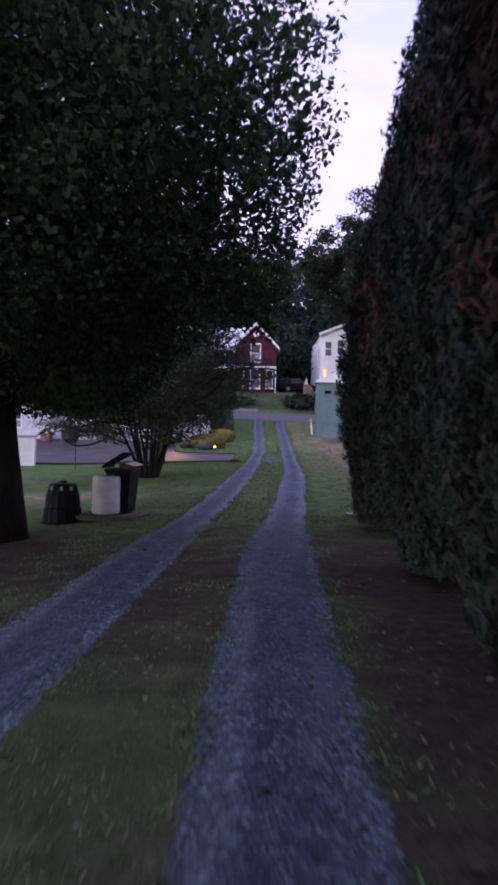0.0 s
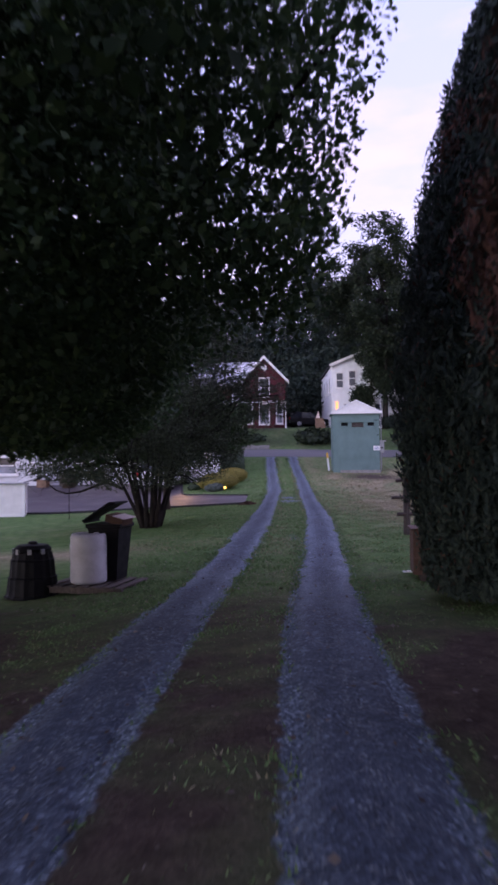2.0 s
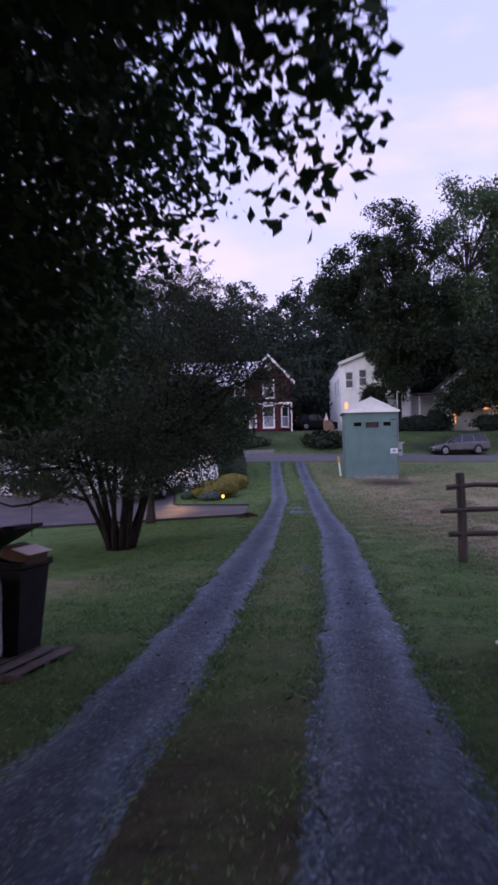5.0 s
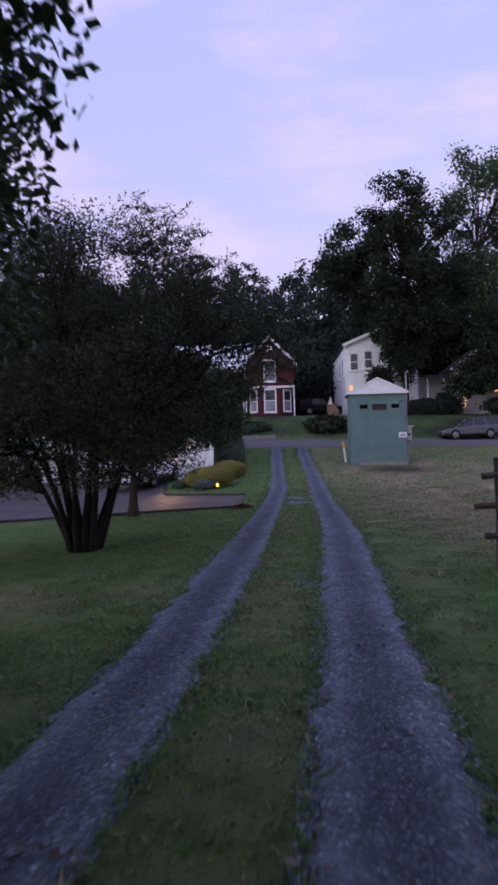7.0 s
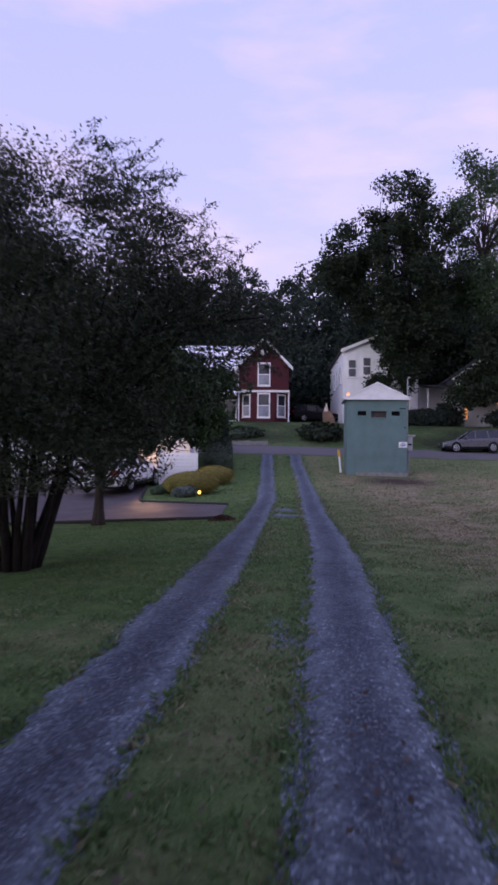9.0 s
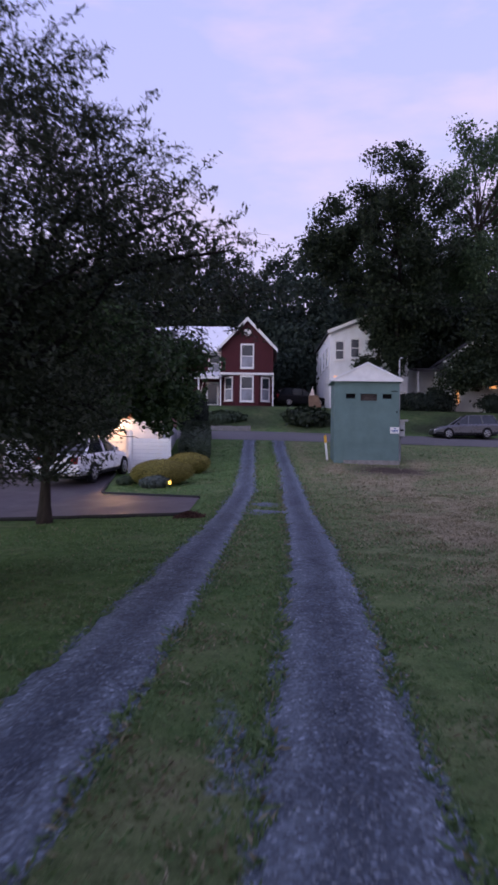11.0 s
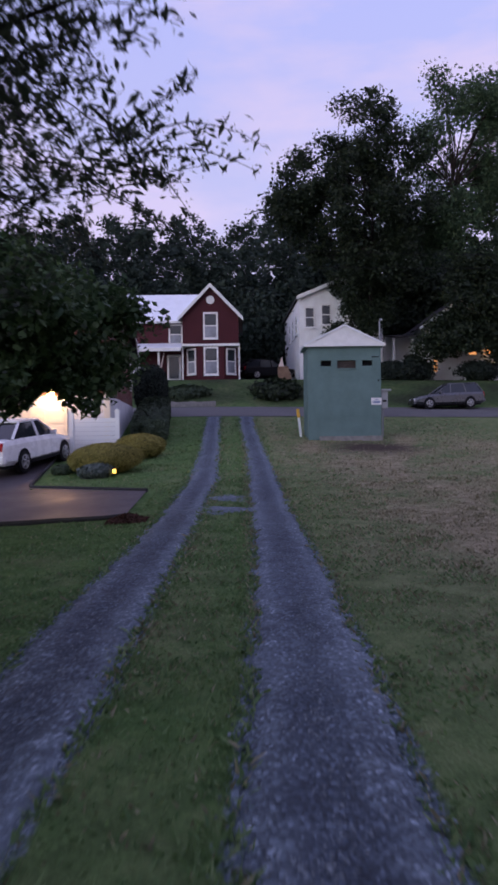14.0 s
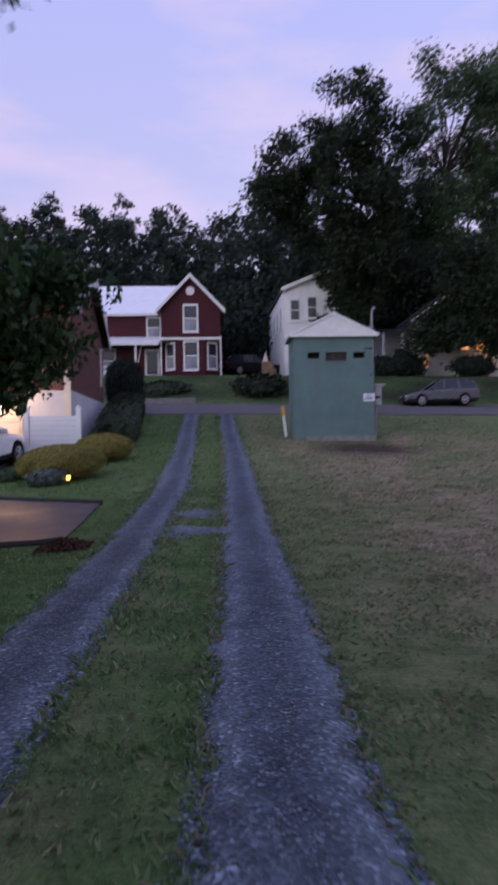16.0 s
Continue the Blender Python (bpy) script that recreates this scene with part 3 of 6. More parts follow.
def build_drive():
    xs = np.concatenate([np.arange(-26, -6, 0.8), np.arange(-6, -1.1, 0.12)])
    far = []
    for x in xs:
        edge = 36.7 + 0.55 * (-1.14 - x)
        t = np.clip((-4.3 - x) / 1.3, 0, 1)
        far.append(edge + (45.2 - edge) * (t * t * (3 - 2 * t)))
    near = 33.35 + 0.05 * ripple(xs, xs, 1.7, 2) + 0.5 * np.clip(xs + 1.5, 0, 1)
    rows = 30
    verts, faces = [], []
    for i, x in enumerate(xs):
        for j in range(rows):
            y = near[i] + (far[i] - near[i]) * j / (rows - 1)
            verts.append((x, y, float(land(x, y)) + 0.028))
    for i in range(len(xs) - 1):
        for j in range(rows - 1):
            faces.append((i * rows + j, (i + 1) * rows + j, (i + 1) * rows + j + 1, i * rows + j + 1))
    me = bpy.data.meshes.new("asphalt_drive")
    me.from_pydata(verts, [], faces)
    me.materials.append(M["drive"])
    tagged(new("asphalt_drive", me), "dark damp asphalt driveway of the brick house", "driveway", kind="structure")
    for name, line in (("drive_edging", [(x, y) for x, y in zip(xs, near)]), ("drive_edging", [(x, y) for x, y in zip(xs, far) if x > -5.5])):
        bm = bmesh.new()
        tube(bm, [(x, y, float(land(x, y)) + 0.03) for x, y in line], [0.055] * len(line), 6)
        tagged(part(name, bm, "edging"), "low black edging along the asphalt drive", "edging", kind="structure")


def build_road():
    xs = spans((-260, -20, 12), (-20, 30, 1.0), (30, 261, 12))
    ys = np.linspace(57.0, 64.9, 12)
    road = sheet("road", xs, ys, lambda x, y: land(x, y) + 0.03 + 0.05 * (1 - ((y - 61) / 4) ** 2), "road")
    tagged(road, "plain grey asphalt country road", "road", kind="structure")
    bm = bmesh.new()
    for k in range(9):
        x = -4.4 + k * 0.43
        box(bm, (x, 65.1, float(land(x, 65)) - 0.1), (x + 0.415, 65.42, float(land(x, 65)) + 0.34 + 0.02 * (k % 3)), 0.02)
    tagged(part("kerb", bm, "stone"), "low grey stone retaining kerb at the road edge", "kerb", kind="structure")


build_ground()
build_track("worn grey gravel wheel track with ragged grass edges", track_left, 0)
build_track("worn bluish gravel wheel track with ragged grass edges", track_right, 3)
build_link()
build_drive()
build_road()


# ---- windows and doors shared by the houses ----
def window(parent, x, z, w, h, y=0.0, turn=0.0, glow="", style="white"):
    """A sash window on a wall that faces -y: frame, sill, meeting rail, two panes."""
    f = boxes(((-w / 2 - 0.11, -0.05, -h / 2 - 0.11), (-w / 2, 0.06, h / 2 + 0.14)), ((w / 2, -0.05, -h / 2 - 0.11), (w / 2 + 0.11, 0.06, h / 2 + 0.14)),
              ((-w / 2, -0.05, h / 2), (w / 2, 0.06, h / 2 + 0.14)), ((-w / 2, -0.05, -h / 2 - 0.11), (w / 2, 0.06, -h / 2)))
    frame_ob = part("window", f, style, parent)
    frame_ob.matrix_basis = pose(x, y, z, 0, 0, turn)
    part("sill", boxes(((-w / 2 - 0.15, -0.11, -h / 2 - 0.17), (w / 2 + 0.15, 0.0, -h / 2 - 0.11))), style, frame_ob)
    part("sash_rail", boxes(((-w / 2, -0.04, -0.035), (w / 2, 0.03, 0.035))), style, frame_ob)
    for a, b in ((0.035, h / 2), (-h / 2, -0.035)):
        part("pane", boxes(((-w / 2, -0.025, a), (w / 2, 0.03, b))), glow or ("curtain" if a < 0 else "glass"), frame_ob)
    return frame_ob


def gable_roof(bm, x0, x1, y0, y1, eave, ridge, thick, over, along="y"):
    """Two sloping slabs; the ridge runs along the axis named."""
    if along == "y":
        mid = (x0 + x1) / 2
        sl = (ridge - eave) / (mid - x0)
        for s, xe in ((-1, x0), (1, x1)):
            o = [(mid, ridge), (xe + s * over, eave - over * sl), (xe + s * over, eave - over * sl + thick), (mid, ridge + thick)]
            prism(bm, o, 1, y0, y1)
    else:
        mid = (y0 + y1) / 2
        sl = (ridge - eave) / (mid - y0)
        for s, ye in ((-1, y0), (1, y1)):
            o = [(mid, ridge), (ye + s * over, eave - over * sl), (ye + s * over, eave - over * sl + thick), (mid, ridge + thick)]
            prism(bm, o, 0, x0, x1)
    return bm


def pentagon(x0, x1, base, eave, ridge):
    return [(x0, base), (x1, base), (x1, eave), ((x0 + x1) / 2, ridge), (x0, eave)]


# ---- red farmhouse across the road ----
def build_red_house():
    ox, oy, oz = -1.08, 72.6, 4.92
    h = thing("farmhouse", "two-storey dark red farmhouse with white trim and tin roof", "house", pose(ox, oy, oz))
    # upper storey of the gable end, over a canted bay below
    bm = prism(bmesh.new(), pentagon(-2.06, 2.06, 2.72, 4.85, 6.98), 1, 0, 9.0)
    part("gable_wall", bm, "redside", h)
    bm = prism(bmesh.new(), [(-0.95, 0.0), (0.95, 0.0), (1.98, 0.95), (1.98, 9.0), (-1.98, 9.0), (-1.98, 0.95)], 2, -0.4, 2.55)
    part("bay_wall", bm, "redside", h)
    part("belt", boxes(((-2.16, -0.14, 2.55), (2.14, 9.0, 2.72))), "white", h, "white belt moulding")
    bm = gable_roof(bmesh.new(), -2.06, 2.06, -0.35, 9.2, 4.9, 7.05, 0.1, 0.33)
    part("gable_roof", bm, "tin", h)
    for s in (-1, 1):
        bm = prism(bmesh.new(), [(0, 6.84), (s * 2.42, 4.32), (s * 2.42, 4.58), (0, 7.13)], 1, -0.40, -0.352)
        part("bargeboard", bm, "white", h)
    for s in (-1, 1):
        part("corner_board", boxes(((s * 2.0 - 0.07, -0.03, 2.72), (s * 2.0 + 0.07, 0.0, 4.6))), "redside", h)
    bm = lathe([(0.3, 0), (0.3, 0.06)], 20)
    bmesh.ops.rotate(bm, verts=bm.verts, matrix=Matrix.Rotation(radians(90), 3, "X"))
    v = part("vent", bm, "white", h, "round white attic vent")
    v.matrix_basis = pose(0.0, 0.0, 5.95)
    window(h, 0.0, 4.05, 0.86, 1.72)
    window(h, 0.0, 1.45, 0.86, 1.85)
    window(h, -1.46, 1.45, 0.72, 1.7, 0.46, -42.7)
    window(h, 1.46, 1.45, 0.72, 1.7, 0.46, 42.7)
    for x in (-2.1, 2.08):
        part("bay_post", boxes(((x - 0.05, 0.05, -0.3), (x + 0.05, 0.15, 2.55))), "white", h)
    # wing with the porch
    part("wing_wall", boxes(((-9.2, 1.6, -0.4), (-2.06, 8.0, 4.75))), "redside", h)
    bm = gable_roof(bmesh.new(), -9.5, -0.2, 1.6, 8.2, 4.75, 7.2, 0.1, 0.4, "x")
    part("wing_roof", bm, "tin", h, "pale tin roof")
    part("fascia", boxes(((-9.5, 1.14, 4.44), (-2.3, 1.2, 4.62))), "white", h)
    window(h, -2.72, 3.65, 0.85, 1.3, 1.6)
    window(h, -6.6, 3.65, 0.85, 1.3, 1.6)
    bm = prism(bmesh.new(), [(-0.3, 2.3), (-0.3, 2.42), (1.6, 3.0), (1.6, 2.88)], 0, -9.4, -2.2)
    part("porch_roof", bm, "tin", h)
    part("porch_fascia", boxes(((-9.4, -0.36, 2.18), (-2.2, -0.301, 2.44))), "white", h)
    part("porch_floor", boxes(((-9.3, -0.2, -0.5), (-2.3, 1.6, -0.05))), "grey", h)
    for x in (-9.2, -6.9, -3.85):
        part("porch_post", boxes(((x - 0.07, -0.15, -0.05), (x + 0.07, -0.01, 2.3)), bevel=0.015), "white", h)
    part("porch_rail", boxes(((-6.83, -0.11, 0.72), (-3.92, -0.05, 0.8)), ((-6.83, -0.11, 0.1), (-3.92, -0.05, 0.16)),
                             *[((-6.7 + k * 0.16, -0.1, 0.16), (-6.65 + k * 0.16, -0.06, 0.72)) for k in range(18)]), "white", h)
    d = part("door", boxes(((-3.4, 1.52, -0.05), (-2.35, 1.6, 2.1))), "white", h, "white glazed storm door")
    part("door_pane", boxes(((-3.25, 1.5, 0.3), (-2.5, 1.519, 1.95))), "glass", d)
    for x in (-8.6, -6.0):
        window(h, x, 1.3, 0.85, 1.5, 1.6)
    bm = lathe([(0.0, 0.0), (0.04, 0.02), (0.05, 0.3), (0.03, 1.0), (0.005, 1.5)], 8)
    bmesh.ops.rotate(bm, verts=bm.verts, matrix=Matrix.Rotation(radians(12), 3, "Y"))
    fl = new("porch_flag", mesh_of("porch_flag", bm, "cardlight"))
    fl.matrix_basis = pose(ox - 3.72, oy - 0.25, oz + 0.75)
    tagged(fl, "furled pale flag hanging from the porch post", "flag")


def build_white_house():
    h = thing("white_house", "two-storey white clapboard house with gable front", "house", pose(5.62, 74.2, 5.05, 0, 0, 1.4))
    bm = prism(bmesh.new(), pentagon(0, 6.4, -0.6, 6.2, 7.5), 1, 0, 12)
    part("wall", bm, "whiteside", h)
    part("roof", gable_roof(bmesh.new(), 0, 6.4, -0.3, 12.3, 6.25, 7.55, 0.12, 0.2), "shingle", h)
    for s in (-1, 1):
        bm = prism(bmesh.new(), [(3.2, 7.42), (3.2 + s * 3.42, 6.03), (3.2 + s * 3.42, 6.3), (3.2, 7.69)], 1, -0.36, -0.302)
        part("bargeboard", bm, "white", h)
    for x, z in ((0.8, 4.7), (2.05, 4.9), (4.6, 4.8), (1.5, 1.6), (4.6, 1.6)):
        window(h, x, z, 0.6, 1.4, 0, 0, "glass")
    for k in range(3):
        f = window(h, 0, 4.4, 0.75, 1.4, 0, 0, "glass")
        f.matrix_basis = pose(0.0, 2.0 + 2.6 * k, 4.4, 0, 0, -90)
    part("porch_light_pane", boxes(((0.35, -0.03, 1.7), (0.62, 0.02, 2.6))), "warm", h, "warm lit sidelight")
    # open porch with railing on its far side
    part("porch_floor", boxes(((7.02, -0.5, -0.4), (10.2, 2.4, 0.1))), "grey", h)
    part("porch_roof", prism(bmesh.new(), [(-0.7, 3.0), (2.5, 3.5), (2.5, 3.65), (-0.7, 3.15)], 0, 7.02, 10.4), "shingle", h)
    part("annex_wall", boxes(((7.02, 2.4, -0.5), (10.0, 8, 3.6))), "whiteside", h)
    for x in (7.15, 8.6, 10.1):
        part("porch_post", boxes(((x - 0.08, -0.45, 0.1), (x + 0.08, -0.29, 3.0)), bevel=0.015), "white", h)
    part("porch_rail", boxes(((7.1, -0.41, 0.85), (10.1, -0.33, 0.93)), ((7.1, -0.41, 0.2), (10.1, -0.33, 0.27)),
                             *[((7.25 + k * 0.16, -0.4, 0.27), (7.31 + k * 0.16, -0.34, 0.85)) for k in range(18)]), "white", h)


def build_lit_house():
    h = thing("lit_house", "white house half hidden by trees with lit windows", "house", pose(15.2, 74.0, 4.9))
    bm = prism(bmesh.new(), pentagon(0, 8.0, -0.8, 4.2, 7.0), 1, 0, 9)
    part("wall", bm, "whiteside", h)
    part("roof", gable_roof(bmesh.new(), 0, 8, -0.5, 9.4, 4.25, 7.05, 0.12, 0.5), "shingle", h)
    for s in (-1, 1):
        bm = prism(bmesh.new(), [(4, 6.9), (4 + s * 4.55, 3.72), (4 + s * 4.55, 3.92), (4, 7.1)], 1, -0.56, -0.502)
        part("bargeboard", bm, "white", h)
    for x in (3.6, 4.75):
        window(h, x, 2.35, 0.55, 1.0, 0, 0, "warm")
    window(h, 6.6, 2.35, 0.7, 1.2, 0, 0, "glass")
    part("door_glow", boxes(((0.62, -0.03, 0.6), (0.86, 0.02, 1.7))), "warm", h, "warm lit door glass")
    lamp = thing("wall_lamp", "bright warm porch lamp on white wall", "lamp", pose(20.75, 73.8, 6.9))
    part("bulb", lathe([(0.02, -0.13), (0.14, -0.08), (0.16, 0.05), (0.05, 0.14)], 12), "lampglow", lamp)
    part("bracket", boxes(((-0.03, 0.0, -0.05), (0.03, 0.2, 0.05))), "grey", lamp)
    l = new("porch_light", bpy.data.lights.new("porch_light", "POINT"))
    l.data.energy, l.data.color, l.data.shadow_soft_size = 12, (1.0, 0.6, 0.28), 0.15
    l.location = (20.75, 73.45, 6.9)


build_red_house()
build_white_house()
build_lit_house()


# ---- brick house with garage beside the drive ----
WALL_TURN = math.degrees(math.atan2(0.95, 11.5))


def build_brick_house():
    # local frame: origin at the near corner by the tracks, x away to the garage side, y away from the viewer
    h = thing("brick_house", "brick house with white painted foundation and garage", "house", pose(-3.6, 45.5, 0.0, 0, 0, WALL_TURN))
    L, W = 11.6, 19.0
    part("foundation", boxes(((-W, 0.0, -1.2), (0, L, 2.5))), "foundation", h, "white painted block foundation")
    bm = prism(bmesh.new(), [(0.02, 2.5), (L - 0.02, 2.5), (L - 0.02, 5.35), (L / 2, 7.0), (0.02, 5.35)], 0, -W + 0.02, -0.02)
    part("brick_wall", bm, "brick", h)
    bm = gable_roof(bmesh.new(), -W - 0.4, 0.28, 0, L, 5.4, 7.08, 0.12, 0.5, "x")
    part("roof", bm, "shingle", h)
    for a, b in ((-0.55, 5.22), (L + 0.55, 5.22)):
        bm = prism(bmesh.new(), [(L / 2, 6.9), (a, b - 0.14), (a, b + 0.1), (L / 2, 7.2)], 0, 0.282, 0.33)
        part("bargeboard", bm, "white", h)
    part("eave_return", prism(bmesh.new(), [(-0.55, 5.05), (0.9, 5.05), (0.2, 5.45), (-0.2, 5.42)], 0, 0.0, 0.26), "white", h)
    part("corner_board", boxes(((-0.22, -0.06, 0.0), (-0.02, -0.003, 3.1))), "cream", h)
    part("downspout", boxes(((0.004, L - 1.9, 3.2), (0.09, L - 1.78, 4.9))), "white", h)
    # garage doors and frame on the wall that faces the drive
    for k, x in enumerate((-4.2, -8.2)):
        door = part("garage_door", boxes(((x, -0.05, -0.15), (x + 2.7, -0.004, 2.1))), "cream" if k == 0 else "vinyl", h, "pale panelled garage door")
        for i in range(4):
            for j in range(4):
                part("panel", boxes(((x + 0.08 + 0.66 * i, -0.075, -0.05 + 0.53 * j), (x + 0.62 + 0.66 * i, -0.051, 0.4 + 0.53 * j)), bevel=0.008), "cream" if k == 0 else "vinyl", door)
    for x in (-12.0, -15.5):
        window(h, x, 1.4, 1.1, 0.9, 0)
    for x in (-3.0, -7.0, -11.5, -15.0):
        window(h, x, 3.9, 1.1, 1.3, 0)


def build_gate():
    g = thing("vinyl_fence", "white slatted vinyl fence panel beside the house", "fence", pose(-4.75, 44.55, 0.45))
    for x in (0.0, 1.55):
        p = part("post", boxes(((x - 0.07, -0.07, -0.3), (x + 0.07, 0.07, 1.45)), bevel=0.012), "vinyl", g)
        part("post_cap", prism(bmesh.new(), [(x - 0.1, 1.45), (x + 0.1, 1.45), (x, 1.56)], 1, -0.09, 0.09), "vinyl", p)
    for k in range(9):
        part("slat", boxes(((0.08, -0.02, -0.1 + k * 0.15), (1.47, 0.02, 0.035 + k * 0.15))), "vinyl", g)


def build_wall_lamp():
    lamp = thing("wall_lamp", "glowing orange coach lamp on the garage wall", "lamp", pose(-5.61, 45.18, 2.6))
    part("bulb", lathe([(0.03, -0.12), (0.11, -0.1), (0.13, 0.08), (0.05, 0.14)], 10), "lampglow", lamp)
    part("cap", lathe([(0.17, 0.14), (0.1, 0.2), (0.02, 0.28)], 10), "blackplastic", lamp)
    part("bracket", boxes(((-0.03, 0.0, -0.05), (0.03, 0.42, 0.05))), "blackplastic", lamp)
    l = new("coach_light", bpy.data.lights.new("coach_light", "POINT"))
    l.data.energy, l.data.color, l.data.shadow_soft_size = 105, (1.0, 0.58, 0.30), 0.12
    l.location = (-5.61, 44.82, 2.55)


build_brick_house()
build_gate()
build_wall_lamp()


# ---- the green booth ----
def build_booth():
    h = thing("pump_booth", "tall green painted block booth with white gable front", "booth", pose(3.64, 48.0, 0.0))
    W, D, top = 2.85, 1.9, 4.46
    walls = [((0, 0, 0.75), (W, 0.2, 3.57)), ((0, 0, 3.88), (W, 0.2, top)), ((0, 0, 3.57), (0.5, 0.2, 3.88)), ((0.92, 0, 3.57), (1.14, 0.2, 3.88)),
             ((1.88, 0, 3.57), (2.12, 0.2, 3.88)), ((2.53, 0, 3.57), (W, 0.2, 3.88)), ((0.5, 0, 3.57), (0.92, 0.2, 3.66)), ((2.12, 0, 3.57), (2.53, 0.2, 3.66))]
    part("front_wall", boxes(*walls), "booth", h)
    part("side_wall", boxes(((0, 0.2, 0.5), (0.2, D, top))), "booth", h)
    part("side_wall", boxes(((W - 0.2, 0.2, 0.5), (W, D, top))), "booth", h)
    part("back_wall", boxes(((0.2, D - 0.2, 0.5), (W - 0.2, D, top))), "booth", h)
    part("louvre", boxes(*[((1.14, 0.08, 3.59 + 0.06 * k), (1.88, 0.11, 3.63 + 0.06 * k)) for k in range(5)]), "rail", h, "brown louvre in the middle slot")
    # near-black sheets stand in for the shaded inside behind the slots
    part("louvre_back", boxes(((1.14, 0.16, 3.57), (1.88, 0.18, 3.88))), "dark", h)
    part("slot_sill", boxes(((1.1, -0.04, 3.52), (1.92, 0.0, 3.565))), "booth", h)
    for x, w in ((0.5, 0.42), (2.12, 0.41)):
        part("slot_screen", boxes(((x, 0.15, 3.66), (x + w, 0.17, 3.88))), "dark", h)
    o, ap = 0.12, 5.2
    part("gable_panel", prism(bmesh.new(), [(-o, top), (W + o, top), (W / 2, ap)], 1, -0.14, 0.0), "white", h, "white boarded gable front")
    part("back_gable", prism(bmesh.new(), [(0.0, top), (W, top), (W / 2, ap - 0.06)], 1, D - 0.1, D), "booth", h)
    for sx in (-1, 1):
        e = W / 2 + sx * (W / 2 + o + 0.04)
        bm = prism(bmesh.new(), [(W / 2, ap + 0.004), (e, top - 0.02), (e, top + 0.045), (W / 2, ap + 0.07)], 1, -0.19, D + 0.08)
        part("roof", bm, "tin", h, "pale sheet roof slope")
    part("ceiling_board", boxes(((0.2, 0.2, top - 0.1), (W - 0.2, D - 0.2, top - 0.04))), "booth", h)
    part("soffit", boxes(((-o, 0.0, top - 0.07), (-0.003, D, top - 0.02))), "booth", h)
    part("soffit", boxes(((W + 0.003, 0.0, top - 0.07), (W + o, D, top - 0.02))), "booth", h)
    part("fascia", boxes(((-o - 0.02, -0.17, top - 0.05), (W + o + 0.02, -0.142, top + 0.02))), "white", h)
    part("footing", boxes(((0.42, -0.12, 0.7), (W + 0.02, -0.003, 0.93)), ((0.9, -0.16, 0.7), (1.7, -0.12, 0.9))), "stone", h, "pale concrete footing")
    part("patch", boxes(((2.5, -0.004, 3.98), (2.78, -0.0005, 4.02))), "dark", h)
    part("patch", boxes(((2.72, -0.004, 3.05), (2.78, -0.0005, 3.12))), "dark", h)
    sg = new("notice", mesh_of("notice", boxes(((-0.2, -0.012, -0.14), (0.2, 0, 0.14))), "white"))
    sg.matrix_basis = pose(6.3, 47.99, 2.27)
    tagged(sg, "small white notice with blue lines on green wall", "sign")
    for k, (w, z) in enumerate(((0.06, 0.07), (0.15, 0.0), (0.13, -0.05))):
        part("print_line", boxes(((-w, -0.0145, z - 0.016), (w, -0.0125, z + 0.016))), "blue", sg)
    m = thing("meter_box", "grey electric meter box on the booth side", "meter", pose(6.515, 48.3, 2.2))
    part("body", boxes(((0, -0.2, -0.2), (0.26, 0.2, 0.48)), bevel=0.015), "grey", m)
    part("hood", boxes(((0, -0.26, 0.48), (0.38, 0.26, 0.55))), "grey", m)
    part("dial", boxes(((0.05, -0.215, 0.05), (0.2, -0.2, 0.12))), "dark", m)
    part("conduit", boxes(((0.06, -0.03, -1.3), (0.12, 0.03, -0.2))), "grey", m)
    p = thing("service_mast", "thin pale metal mast with weather cap", "pipe", pose(6.9, 50.2, 2.3))
    bm = tube(bmesh.new(), [(0, 0, -1.6), (0, 0, 3.4)], [0.035, 0.035], 8)
    part("pipe", bm, "grey", p)
    bm = tube(bmesh.new(), [(0, 0, 3.4), (0.03, 0, 3.48), (0.12, 0, 3.48)], [0.045, 0.06, 0.05], 8)
    part("cap", bm, "grey", p)
    k = thing("marker_post", "leaning white utility marker with yellow top", "marker", pose(3.42, 48.9, float(land(3.42, 48.9)), 0, -6, 0))
    part("stake", boxes(((-0.05, -0.02, -0.1), (0.05, 0.02, 0.8)), bevel=0.008), "vinyl", k)
    part("cap", boxes(((-0.06, -0.03, 0.8), (0.06, 0.03, 1.15)), bevel=0.01), "yellow", k)


build_booth()


# ---- vehicles ----
def loft(sections):
    """A closed skin through rings of equal length."""
    bm = bmesh.new()
    rings = [[bm.verts.new(p) for p in ring] for ring in sections]
    n = len(rings[0])
    for a, b in zip(rings, rings[1:]):
        for k in range(n):
            bm.faces.new((a[k], a[(k + 1) % n], b[(k + 1) % n], b[k]))
    bm.faces.new(rings[0][::-1])
    bm.faces.new(rings[-1])
    return bm


def body_ring(x, low, belt, half):
    return [(x, -half * 0.86, low), (x, -half, low + 0.14), (x, -half, belt - 0.16), (x, -half * 0.93, belt - 0.02), (x, -half * 0.72, belt),
            (x, half * 0.72, belt), (x, half * 0.93, belt - 0.02), (x, half, belt - 0.16), (x, half, low + 0.14), (x, half * 0.86, low)]


